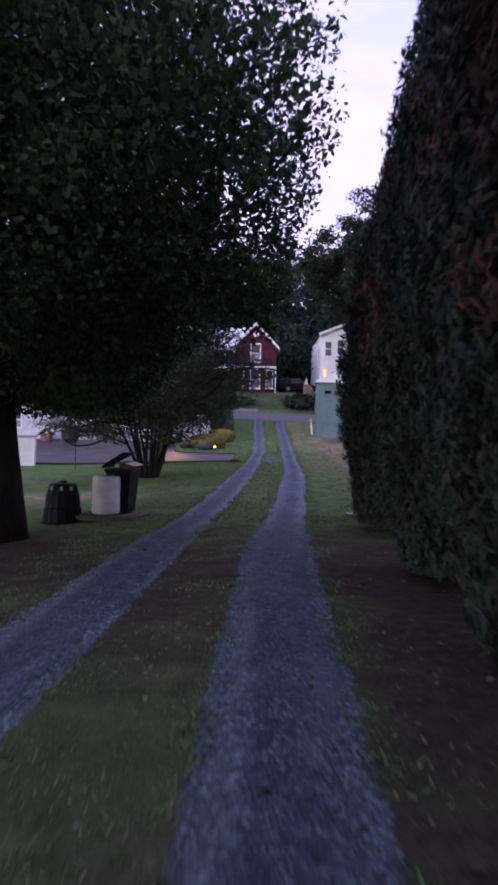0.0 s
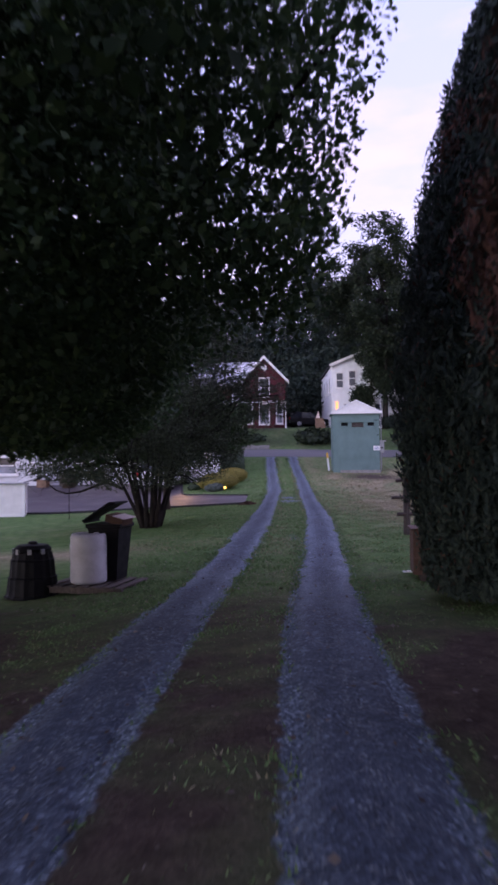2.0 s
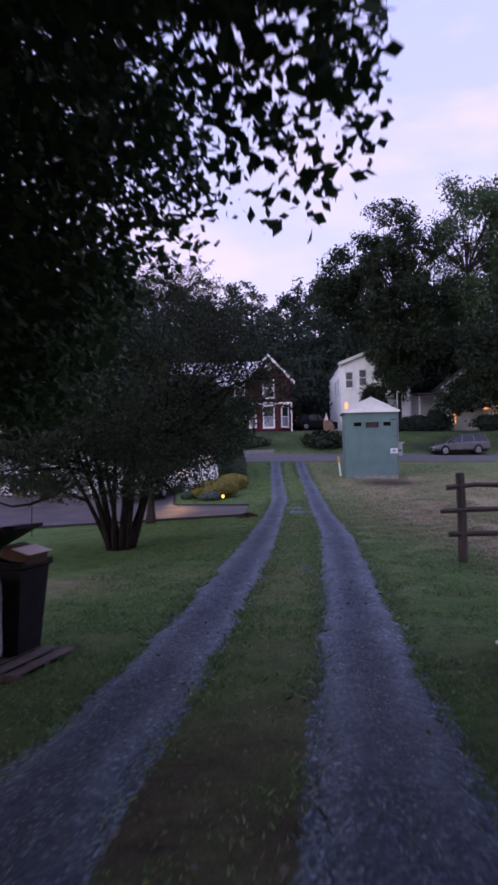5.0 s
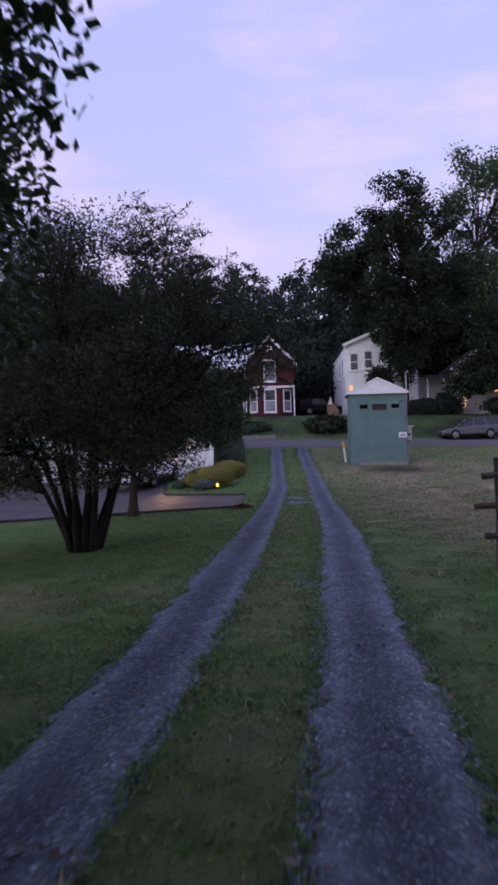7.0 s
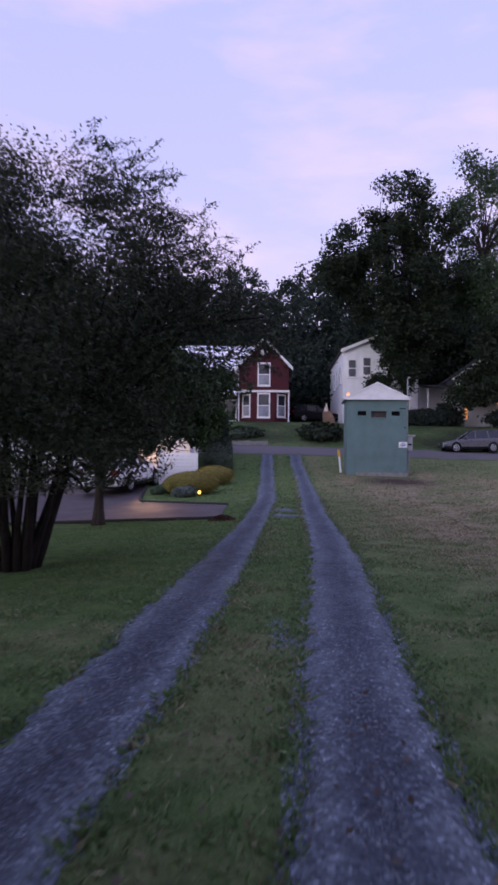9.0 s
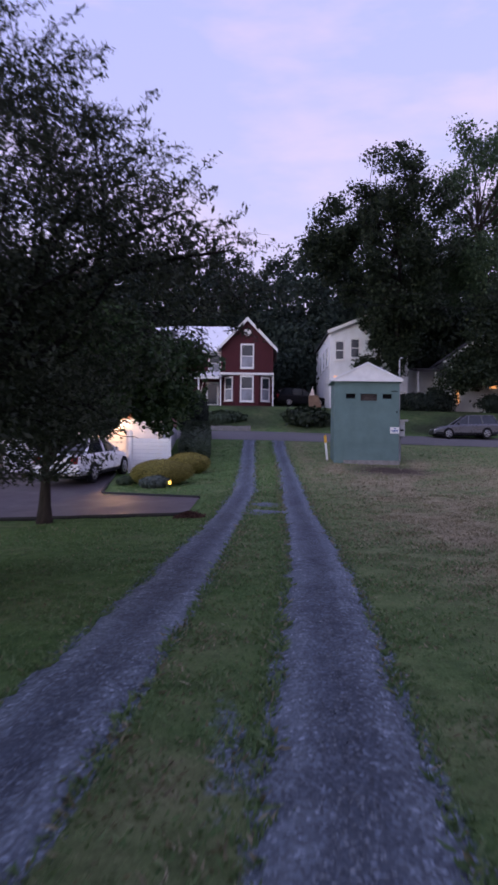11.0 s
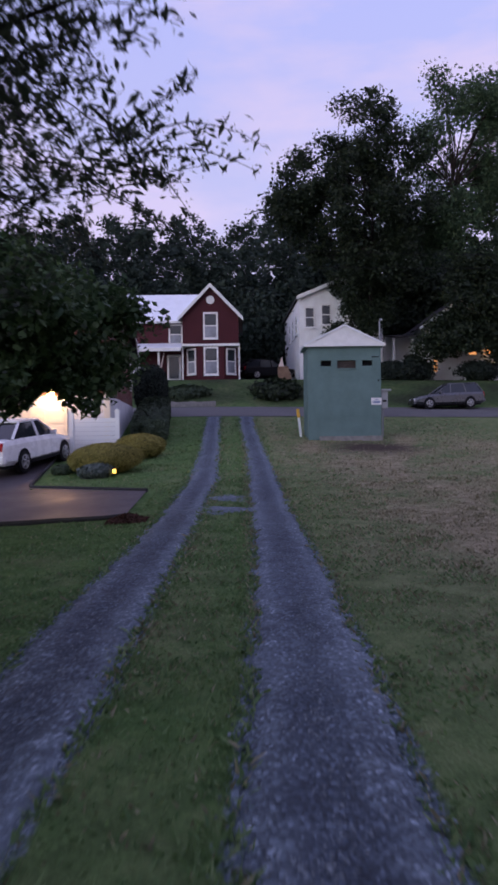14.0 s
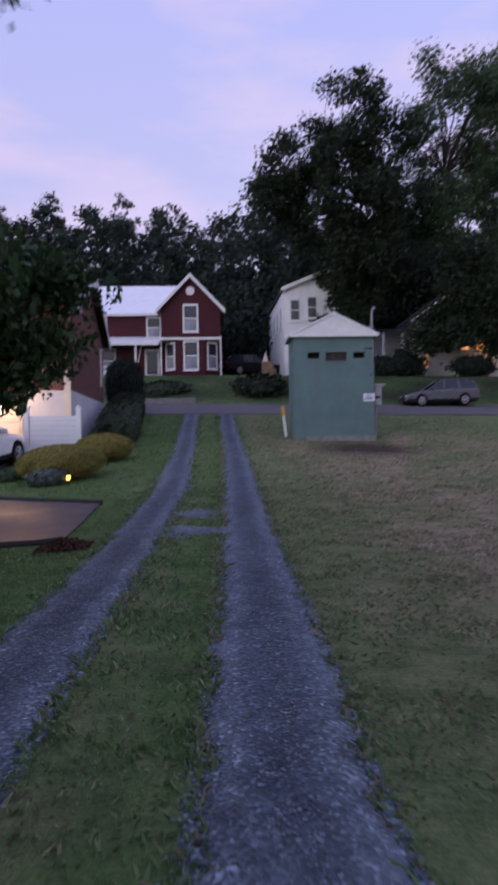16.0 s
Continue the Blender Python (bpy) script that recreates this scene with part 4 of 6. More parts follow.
def car(name, label, paint, shape, m):
    """A car that heads along +x. shape: body stations, roof outline, wheel places."""
    c = thing(name, label, "car", m)
    half = shape["half"]
    part("body", loft([body_ring(x, lo, be, half * w) for x, lo, be, w in shape["body"]]), paint, c, smooth=False)
    # cabin: dark glass block with a painted roof and pillars
    (x0, z0), (x1, z1), (x2, z2), (x3, z3) = shape["cabin"]
    lo, hi = half * 0.9, half * 0.74
    cabin = [[(x0, -lo, z0), (x3, -lo, z3), (x3, lo, z3), (x0, lo, z0)], [(x1, -hi, z1), (x2, -hi, z2), (x2, hi, z2), (x1, hi, z1)]]
    part("cabin_glass", loft(cabin), "carglass", c)
    part("roof", boxes(((x1 - 0.05, -hi - 0.01, max(z1, z2) - 0.02), (x2 + 0.05, hi + 0.01, max(z1, z2) + 0.05)), bevel=0.03), paint, c)
    for s in (-1, 1):
        for xa, za, xb, zb in shape["pillars"]:
            bm = tube(bmesh.new(), [(xa, s * (lo + 0.004), za), (xb, s * (hi + 0.012), zb)], [0.045, 0.04], 6)
            part("pillar", bm, paint, c)
        for x in shape["wheels"]:
            bm = lathe([(0.20, -0.1), (0.29, -0.11), (0.33, -0.07), (0.33, 0.07), (0.29, 0.11), (0.20, 0.1)], 24)
            bmesh.ops.rotate(bm, verts=bm.verts, matrix=Matrix.Rotation(radians(90), 3, "X"))
            w = part("wheel", bm, "tyre", c)
            w.matrix_basis = pose(x, s * (half - 0.08), 0.33)
            bm = bmesh.new()
            for k in range(5):
                a = 2 * math.pi * k / 5
                tube(bm, [(0.03 * math.cos(a), s * 0.115, 0.03 * math.sin(a)), (0.2 * math.cos(a), s * 0.118, 0.2 * math.sin(a))], [0.035, 0.028], 5)
            tube(bm, [(0.205 * math.cos(2 * math.pi * k / 20), s * 0.112, 0.205 * math.sin(2 * math.pi * k / 20)) for k in range(21)], [0.02] * 21, 5)
            part("rim", bm, "rim", w)
            # near-black disc on the body side stands in for the shaded wheel well
            bm = lathe([(0.37, -0.02), (0.37, 0.02)], 24)
            bmesh.ops.rotate(bm, verts=bm.verts, matrix=Matrix.Rotation(radians(90), 3, "X"))
            a = part("wheel_arch", bm, "dark", c)
            a.matrix_basis = pose(x, s * (half - 0.005), 0.36)
        part("mirror", boxes(((x3 - 0.42, s * (half - 0.02) - 0.09, z3 + 0.02), (x3 - 0.28, s * (half - 0.02) + 0.09, z3 + 0.16)), bevel=0.03), paint, c)
        part("sill_trim", boxes(((shape["wheels"][0] + 0.4, s * half - 0.015, 0.27), (shape["wheels"][1] - 0.4, s * half + 0.012, 0.36))), "blackplastic", c)
    front, back = shape["body"][-1][0], shape["body"][0][0]
    for s in (-1, 1):
        part("headlight", boxes(((front - 0.34, s * half * 0.66 - 0.12, 0.55), (front - 0.012, s * half * 0.66 + 0.12, 0.66)), bevel=0.03), "vinyl", c)
        tz = shape["tail"]
        part("tail_light", boxes(((back - 0.015, s * half * 0.74 - 0.12, tz), (back + 0.16, s * half * 0.74 + 0.125, tz + shape["tail_h"])), bevel=0.02), "red", c)
    part("bumper", boxes(((back - 0.07, -half * 0.92, 0.36), (back + 0.12, half * 0.92, 0.58)), bevel=0.04), paint, c)
    part("number_plate", boxes(((back - 0.09, -0.16, 0.62), (back - 0.015, 0.16, 0.72))), "grey", c)
    part("bumper", boxes(((front - 0.12, -half * 0.9, 0.32), (front + 0.06, half * 0.9, 0.55)), bevel=0.04), paint, c)
    part("underside", boxes(((back + 0.2, -half * 0.8, 0.2), (front - 0.2, half * 0.8, 0.34))), "dark", c)
    return c


ESTATE = {"half": 0.93, "tail": 0.70, "tail_h": 0.27, "wheels": (-1.38, 1.38),
          "body": [(-2.36, 0.42, 0.95, 0.86), (-2.26, 0.30, 1.0, 0.96), (-1.2, 0.26, 1.0, 1.0), (0.6, 0.26, 0.97, 1.0), (1.1, 0.27, 0.93, 1.0), (1.9, 0.30, 0.82, 0.97), (2.28, 0.36, 0.70, 0.86), (2.38, 0.42, 0.6, 0.76)],
          "cabin": [(-2.3, 0.98), (-1.85, 1.5), (0.05, 1.52), (0.98, 0.94)], "pillars": [(-2.27, 0.98, -1.88, 1.5), (-1.1, 1.0, -1.0, 1.5), (-0.05, 0.98, -0.12, 1.5), (0.95, 0.94, 0.08, 1.5)]}
SEDAN = {"half": 0.93, "tail": 0.72, "tail_h": 0.24, "wheels": (-1.4, 1.4),
         "body": [(-2.42, 0.42, 0.92, 0.88), (-2.3, 0.30, 1.02, 0.97), (-1.4, 0.26, 1.04, 1.0), (0.6, 0.26, 1.0, 1.0), (1.1, 0.27, 0.96, 1.0), (1.9, 0.30, 0.84, 0.97), (2.3, 0.36, 0.72, 0.86), (2.42, 0.42, 0.6, 0.76)],
         "cabin": [(-1.95, 1.01), (-1.2, 1.45), (0.1, 1.47), (1.02, 0.97)], "pillars": [(-1.9, 1.01, -1.22, 1.45), (-0.3, 1.0, -0.35, 1.46), (1.0, 0.97, 0.1, 1.46)]}
suv_x, suv_y = 13.9, 64.4
car("estate_car", "parked grey estate car at the roadside", "silver", ESTATE, pose(suv_x, suv_y, float(land(suv_x, suv_y)) + 0.03, 0, 0.9, 180) @ Matrix.Diagonal((0.91, 0.91, 1.0, 1.0)))
car("sedan", "white sedan parked before the lit garage", "carwhite", SEDAN, pose(-6.05, 42.9, float(land(-5.75, 42.9)) + 0.03, 0, -4.4, 80))
car("parked_car", "small dark car behind the white house", "blackplastic", ESTATE, pose(3.4, 78.0, float(land(3.4, 78.0)), 0, 0, 20))


# ---- trees ----
def limb(bm, rng, start, way, length, radius, bend=0.25, steps=5):
    pts, p, w = [Vector(start)], Vector(start), Vector(way).normalized()
    for k in range(steps):
        w = (w + Vector(rng.normal(size=3)) * bend * 0.5).normalized()
        p = p + w * (length / steps)
        pts.append(p.copy())
    tube(bm, pts, [radius * (1 - 0.8 * k / steps) for k in range(steps + 1)], 6)
    return pts


def crown_clumps(rng, centre, radii, n, hollow=0.45, lower=-0.75, keep=None, lobes=0, lobe=0.34):
    """Clump centres in the outer part of an uneven ellipsoid, gathered in lobes (boughs) with gaps between them."""
    def one(hole):
        while True:
            d = rng.normal(size=3)
            d /= np.linalg.norm(d)
            if d[2] >= lower:
                break
        r = (hole + (1 - hole) * rng.random() ** 0.55) * (0.86 + 0.2 * ripple(d[0] * 3 + centre[0], d[1] * 3 + d[2] * 2, 1.6, 1))
        return np.array(centre) + d * r * np.array(radii)
    heads = [(one(hollow), lobe * rng.uniform(0.6, 1.25)) for _ in range(lobes)]
    out = []
    while len(out) < n:
        if lobes:
            c, size = heads[rng.integers(lobes)]
            d = rng.normal(size=3)
            d[2] = d[2] * 0.8 + 0.25
            d /= np.linalg.norm(d)
            p = c + d * np.array(radii) * size * rng.random() ** 0.45
        else:
            p = one(hollow)
        if keep is None or keep(*p):
            out.append(p)
    return np.array(out)


def tree(name, label, base, trunk, centre, radii, clumps, per, clump_size, leaf, material, bark="bark", seed=1, stems=1, hollow=0.45, lower=-0.75, keep=None, droop=0.0, limbs=26, twigs=0, group="", lobes=0, lobe=0.34, skirt=None, splay=0.42, slim=0.62, inner=0, limb_floor=-99.0):
    rng = np.random.default_rng(seed)
    t = thing(name, label, "tree", pose(*base), group)
    b = np.array(base)
    c = np.array(centre) - b
    centres = crown_clumps(rng, c, radii, clumps, hollow, lower, None if keep is None else (lambda x, y, z: keep(x + b[0], y + b[1], z + b[2])), lobes, lobe)
    if skirt is not None:
        centres = np.concatenate([centres, skirt(rng) - b])
    bm = bmesh.new()
    tops = []
    for s in range(stems):
        a = 2 * math.pi * s / max(stems, 1) + 0.4
        off = Vector((math.cos(a), math.sin(a), 0)) * (0.0 if stems == 1 else 0.12 + 0.16 * rng.random())
        lean = Vector((math.cos(a), math.sin(a), 0)) * (0.0 if stems == 1 else splay) + Vector((c[0], c[1], 0)) * (0.0 if stems == 1 else 0.05) + Vector((0, 0, 1))
        h = trunk[1] * (1 if stems == 1 else rng.uniform(0.85, 1.15))
        r = trunk[0] if stems == 1 else trunk[0] * rng.uniform(0.4, 0.6)
        pts, p, w = [Vector((0, 0, -0.15)) + off], Vector((0, 0, -0.15)) + off, lean.normalized()
        for k in range(6):
            w = (w + Vector(rng.normal(size=3)) * (0.015 if stems == 1 else 0.05)).normalized()
            p = p + w * h / 6
            pts.append(p.copy())
        tube(bm, pts, [r * (1.35 if k == 0 else 1.08 if k == 1 else 1 - 0.09 * k) for k in range(7)], 10)
        tops += pts[3:]
    part("trunk", bm, bark, t, smooth=True)
    bm = bmesh.new()
    high = np.flatnonzero(centres[:, 2] > limb_floor)
    picks = rng.choice(high, min(limbs, len(high)), replace=False)
    for k in picks:
        goal = Vector(centres[k])
        start = min(tops, key=lambda q: (q - goal).length + 0.6 * rng.random() + (1.5 if q.z > goal.z + 0.5 else 0))
        n, pts = 5, []
        wob = Vector(rng.normal(size=3)) * 0.12 * (goal - start).length
        for i in range(n + 1):
            u = i / n
            q = start.lerp(goal, u) + wob * math.sin(math.pi * u) + Vector((0, 0, (0.12 - droop * 0.2) * (goal - start).length * math.sin(math.pi * u)))
            pts.append(q)
        tube(bm, pts, [trunk[0] * (0.20 if stems == 1 else 0.3) * (1 - 0.85 * i / n) + 0.008 for i in range(n + 1)], 6)
        for _ in range(twigs):
            i = rng.integers(2, n + 1)
            way = Vector(rng.normal(size=3)) + Vector((0, 0, 0.3)) + (goal - start).normalized()
            limb(bm, rng, pts[i], way, rng.uniform(0.3, 0.6), 0.009, 0.35, 4)
    part("branch_frame", bm, bark, t)
    pts = np.repeat(centres, per, axis=0)
    spread = np.array(clump_size) * (0.55 + 0.9 * rng.random((len(centres), 1)))
    pts = pts + rng.normal(size=pts.shape).clip(-1.5, 1.5) * np.repeat(spread, per, axis=0)
    pts[:, 2] -= droop * rng.random(len(pts)) ** 2
    if keep is not None:
        pts = pts[keep(*(pts + b).T)]
    quads("crown", leaves_at(rng, pts, leaf, np.array([0, 0, 0.5]), 1.0, slim), material, t)
    if inner:
        d = unit(rng.normal(size=(inner, 3)))
        p = c + d * np.array(radii) * 0.86 * rng.random((inner, 1)) ** 0.4
        p = p[keep(p[:, 0] + b[0] + 0.55, p[:, 1] + b[1], p[:, 2] + b[2] - 0.35) & (p[:, 2] + b[2] > np.where(p[:, 0] + b[0] > -2.6, 3.3, 5.2))]
        quads("inner_crown", leaves_at(rng, p, leaf * 2.0, np.array([0, 0, 0.6]), 1.0, 0.7), material, t)
    return t


def maple_keep(x, y, z):
    floor = np.interp(x, [-7, -4, -2.6, -1.6, -1, 0.5, 1.2, 2], [1.2, 1.2, 1.3, 1.9, 2.5, 2.6, 3.0, 4.2]) + 0.25 * ripple(x, y, 1.1, 2)
    floor = floor + np.clip(11.5 - y, 0, 9) * 0.28 + np.clip(y - 14.8, 0, 9) * 0.15
    rim = np.interp(z, [2.5, 4.3, 5.3, 8, 12], [0.68, 0.98, 1.32, 2.55, 3.9]) + 0.16 * ripple(y, z, 1.6, 4)
    back = np.where(y > 13.6, 0.35 - 0.42 * (y - 12.84), 9.0) + 3.0 * np.clip((z - 4.5) / 0.7 - (y - 12.84), 0, 1)
    return (z > floor) & (x < np.minimum(rim, 1.75 - 2.0 * np.clip(y - 14.35, 0, 1.5))) & (x < back)


def shrub_keep(x, y, z):
    return (z > 0.45 + 0.17 * np.abs(x + 3.6) + 0.85 * np.clip(x + 1.5, 0, 3)) & (x < 3.15 - 0.9 * z) & ((x < -1.3) | ((y > 23.7) & (y < 25.6)))


def dogwood_keep(x, y, z):
    return z > 1.3 + 0.25 * ripple(x, y, 1.8, 1) + 0.85 * np.exp(-((x + 2.3 + 0.26 * (y - 32.5)) / 0.4) ** 2)


def oak_keep(x, y, z):
    return z > np.interp(x, [2, 4.7, 5.5, 8.3, 9.0, 10.5], [16.6, 15.6, 14.3, 11.2, 8.5, 6.3])


def maple_skirt(rng):
    """The low hanging boughs round the rim."""
    out = []
    while len(out) < 640:
        x, y = (rng.uniform(-9.5, 1.6), rng.uniform(7.5, 18.5)) if len(out) < 500 else (rng.uniform(-3.4, 1.4), rng.uniform(10.5, 15.2))
        if np.hypot((x + 4.2) / 6.2, (y - 12.8) / 6.0) > 1 or np.hypot(x + 4.35, y - 13.2) < 1.2:
            continue
        z = 1.3 + (4.6 if len(out) < 500 else 3.6) * rng.random() ** 1.1
        if maple_keep(x, y, z):
            out.append((x, y, z))
    while len(out) < 900:
        x, y, z = rng.uniform(-7.0, -1.2), rng.uniform(13.2, 18.2), rng.uniform(1.3, 3.4)
        if maple_keep(x, y, z) and np.hypot(x + 4.2, y - 13.2) > 1.0:
            out.append((x, y, z))
    return np.array(out)


tree("maple_tree", "large dark maple shading the gravel drive", (-4.2, 13.2, float(land(-4.2, 13.2))), (0.44, 6.0), (-4.4, 12.7, 6.6), (6.5, 6.5, 6.2), 900, 125,
     (0.40, 0.40, 0.24), 0.09, "maple", "darkbark", seed=5, hollow=0.3, lower=-0.9, keep=maple_keep, limbs=70, droop=0.3, skirt=maple_skirt, inner=30000, limb_floor=5.6)
def shrub_skirt(rng):
    """Low hanging foliage round the stems."""
    n = 420
    a, r = rng.uniform(0, 2 * np.pi, n), 0.7 + 2.3 * np.sqrt(rng.random(n))
    return np.stack([-4.1 + 1.05 * r * np.cos(a), 25.0 + r * np.sin(a), rng.uniform(0.55, 2.0, n) + 0.08 * (3 - r)], 1)


shrub = tree("flowering_shrub", "wispy many-stemmed dark shrub on the lawn", (-3.55, 25.0, float(land(-3.55, 25.0))), (0.125, 2.8), (-3.6, 24.9, 3.3), (4.2, 3.4, 3.2), 1050, 115,
     (0.34, 0.34, 0.13), 0.062, "shrubleaf", "darkbark", seed=8, stems=15, hollow=0.3, lower=-0.75, keep=shrub_keep, limbs=130, twigs=3, lobes=64, lobe=0.25, splay=0.3, slim=0.42, skirt=shrub_skirt)


def shrub_sprays(t, base):
    """Long feathery twigs at the open side of the crown, each set with slim leaves."""
    rng = np.random.default_rng(9)
    bm, leaves, n = bmesh.new(), [], 0
    while n < 330:
        p = np.array([rng.uniform(-3.2, 0.5), rng.uniform(23.6, 26.6), rng.uniform(2.5, 5.6)])
        if not shrub_keep(*p) or p[0] < 3.15 - 0.9 * p[2] - 1.5 or np.hypot((p[1] - 25.2) / 3.0, (p[2] - 3.4) / 2.6) > 1:
            continue
        way = unit(np.array([[0.8, 0.25 * (p[1] - 25.0), 0.35]]) + 0.38 * rng.normal(size=(1, 3)))[0]
        length, pts = rng.uniform(0.45, 0.85), [p]
        for k in range(5):
            way = unit((way + 0.16 * rng.normal(size=3) - np.array([0, 0, 0.09]))[None])[0]
            pts.append(pts[-1] + way * length / 5)
        tube(bm, [q - base for q in pts], [0.007 - 0.001 * k for k in range(6)], 3)
        u = rng.uniform(0.3, 5, 46)
        k = np.minimum(u.astype(int), 4)
        path = np.array(pts)
        at = path[k] + (path[k + 1] - path[k]) * (u - k)[:, None] + 0.034 * rng.normal(size=(46, 3))
        leaves.append(at - base)
        n += 1
    tagged(part("twig_frame", bm, "bark", t), kind="stuff")
    quads("spray_leaves", leaves_at(rng, np.concatenate(leaves), 0.06, np.array([0.3, 0, 0.5]), 1.0, 0.34), "shrubleaf", t)


shrub_sprays(shrub, np.array([-3.55, 25.0, float(land(-3.55, 25.0))]))
tree("dogwood_tree", "small spreading dogwood at the asphalt edge", (-4.3, 32.6, float(land(-4.3, 32.6))), (0.17, 1.7), (-3.85, 32.5, 2.8), (3.1, 2.9, 1.9), 1150, 110,
     (0.32, 0.32, 0.11), 0.125, "dogwood", seed=11, hollow=0.3, lower=-0.75, keep=dogwood_keep, limbs=60, droop=0.15, lobes=64, lobe=0.28)


# tall trees behind the booth and between the houses
def young_oak_keep(x, y, z):
    return z > np.interp(x, [14.2, 16.0, 16.3, 18.2, 18.6, 21.0], [5.2, 5.0, 6.7, 6.7, 5.6, 5.4]) + 0.4 * ripple(x, y, 0.9, 3)


tree("oak_tree", "tall dark oak above the white house", (10.5, 72.0, float(land(10.5, 72.0))), (0.24, 12), (9.5, 72, 17.2), (7.2, 5.0, 8.0), 700, 78, (0.44, 0.44, 0.32), 0.23, "oak", "darkbark", 21, hollow=0.45, lower=-0.95, keep=oak_keep, limbs=60, group="roadside trees", lobes=78, lobe=0.185)
tree("ash_tree", "tall pale green ash tree by the road", (18.0, 75.0, float(land(18.0, 75.0))), (0.3, 15), (18.6, 75, 21.3), (6.4, 5.0, 10.6), 520, 80, (0.48, 0.48, 0.38), 0.21, "ash", "bark", 22, hollow=0.35, lower=-0.95, limbs=40, group="roadside trees", lobes=60, lobe=0.17)
tree("ash_tree", "tall ash tree with dense low boughs", (25.5, 76.0, float(land(25.5, 76.0))), (0.3, 14), (25.5, 76, 20.0), (6.3, 5.5, 11.0), 420, 84, (0.62, 0.62, 0.5), 0.28, "ash", "bark", 23, hollow=0.5, lower=-0.95, limbs=30, group="roadside trees", lobes=36, lobe=0.23)
tree("oak_tree", "broad dark oak hiding the houses behind", (16.5, 86.0, float(land(16.5, 86.0))), (0.45, 6), (16.5, 86, 11.0), (8.0, 5.0, 5.6), 420, 80, (1.0, 1.0, 0.8), 0.42, "oak", "bark", 24, hollow=0.2, lower=-0.98, limbs=20, group="roadside trees")
tree("oak_tree", "young dark oak with boughs over the road bank", (20.9, 71.5, float(land(20.9, 71.5))), (0.4, 6), (18.2, 71.5, 9.2), (4.6, 3.0, 4.6), 480, 80, (0.45, 0.45, 0.35), 0.22, "oak", "bark", 25, hollow=0.3, lower=-0.95, keep=young_oak_keep, limbs=40, group="roadside trees", lobes=30, lobe=0.28)
tree("small_tree", "thin leafy sapling before the white house", (9.4, 73.0, float(land(9.4, 73.0))), (0.14, 3.5), (10.1, 72.4, 9.4), (2.3, 1.3, 3.9), 430, 70, (0.34, 0.34, 0.3), 0.18, "oak", "bark", 26, hollow=0.2, limbs=26, lobes=12, lobe=0.3)


def build_woods():
    """The wooded hill behind the houses: many far crowns in one mesh."""
    rng = np.random.default_rng(31)
    out = []
    for row, (y, top) in enumerate(((92, 12.5), (100, 14.5), (108, 16.5), (117, 18), (128, 18.5), (142, 19))):
        x = -62.0 + rng.uniform(0, 4)
        while x < 66:
            h = top * rng.uniform(0.86, 1.2)
            yy = y + rng.normal() * 2.5
            w = rng.uniform(2.4, 4.2)
            z0 = float(land(x, yy))
            near = 1.0 if abs(x - 2) < 44 else 0.35
            conifer = rng.random() < 0.22
            m = int((66 if row < 4 else 54) * near)
            u = rng.random(m) ** 0.75
            wide = (1 - u) * 0.85 + 0.08 if conifer else np.sqrt(np.clip(1 - (2 * u - 0.95) ** 2, 0.05, 1))
            a = rng.uniform(0, 2 * np.pi, m)
            rr = w * wide * (0.62 + 0.38 * rng.random(m)) * (1 + 0.2 * np.sin(3 * a + 7 * u + x))
            c = np.stack([x + rr * np.cos(a), yy + rr * np.sin(a), z0 + 0.6 + u * h], 1)
            p = np.repeat(c, 24, axis=0) + rng.normal(size=(24 * m, 3)).clip(-1.7, 1.7) * np.array([0.52, 0.52, 0.30])
            out.append(leaves_at(rng, p, 0.44 if near == 1 else 1.0, np.array([0, 0, 0.8]), 1.0, 0.7))
            x += w * rng.uniform(1.0, 1.5)
    for y, top in ((86, 5.0), (89, 7.0), (93, 9.0)):
        m = 900
        x = rng.uniform(-34, 40, m)
        c = np.stack([x, y + rng.normal(size=m), land(x, y) + top * rng.random(m)], 1)
        p = np.repeat(c, 14, axis=0) + rng.normal(size=(14 * m, 3)).clip(-1.7, 1.7) * np.array([0.6, 0.5, 0.4])
        out.append(leaves_at(rng, p, 0.48, np.array([0, 0, 0.8]), 1.0, 0.7))
    for y in (104, 112, 120, 128):
        x = rng.uniform(-45, 50, 2200)
        p = np.stack([x, y + rng.normal(size=2200), land(x, y) + 11.0 * rng.random(2200)], 1)
        out.append(leaves_at(rng, p, 1.5, np.array([0, -0.6, 0.5]), 1.0, 0.8))
    ob = quads("far_woods", np.concatenate(out), "woods")
    tagged(ob, "dark wooded hillside of mixed far trees", "woods", kind="stuff")


build_woods()


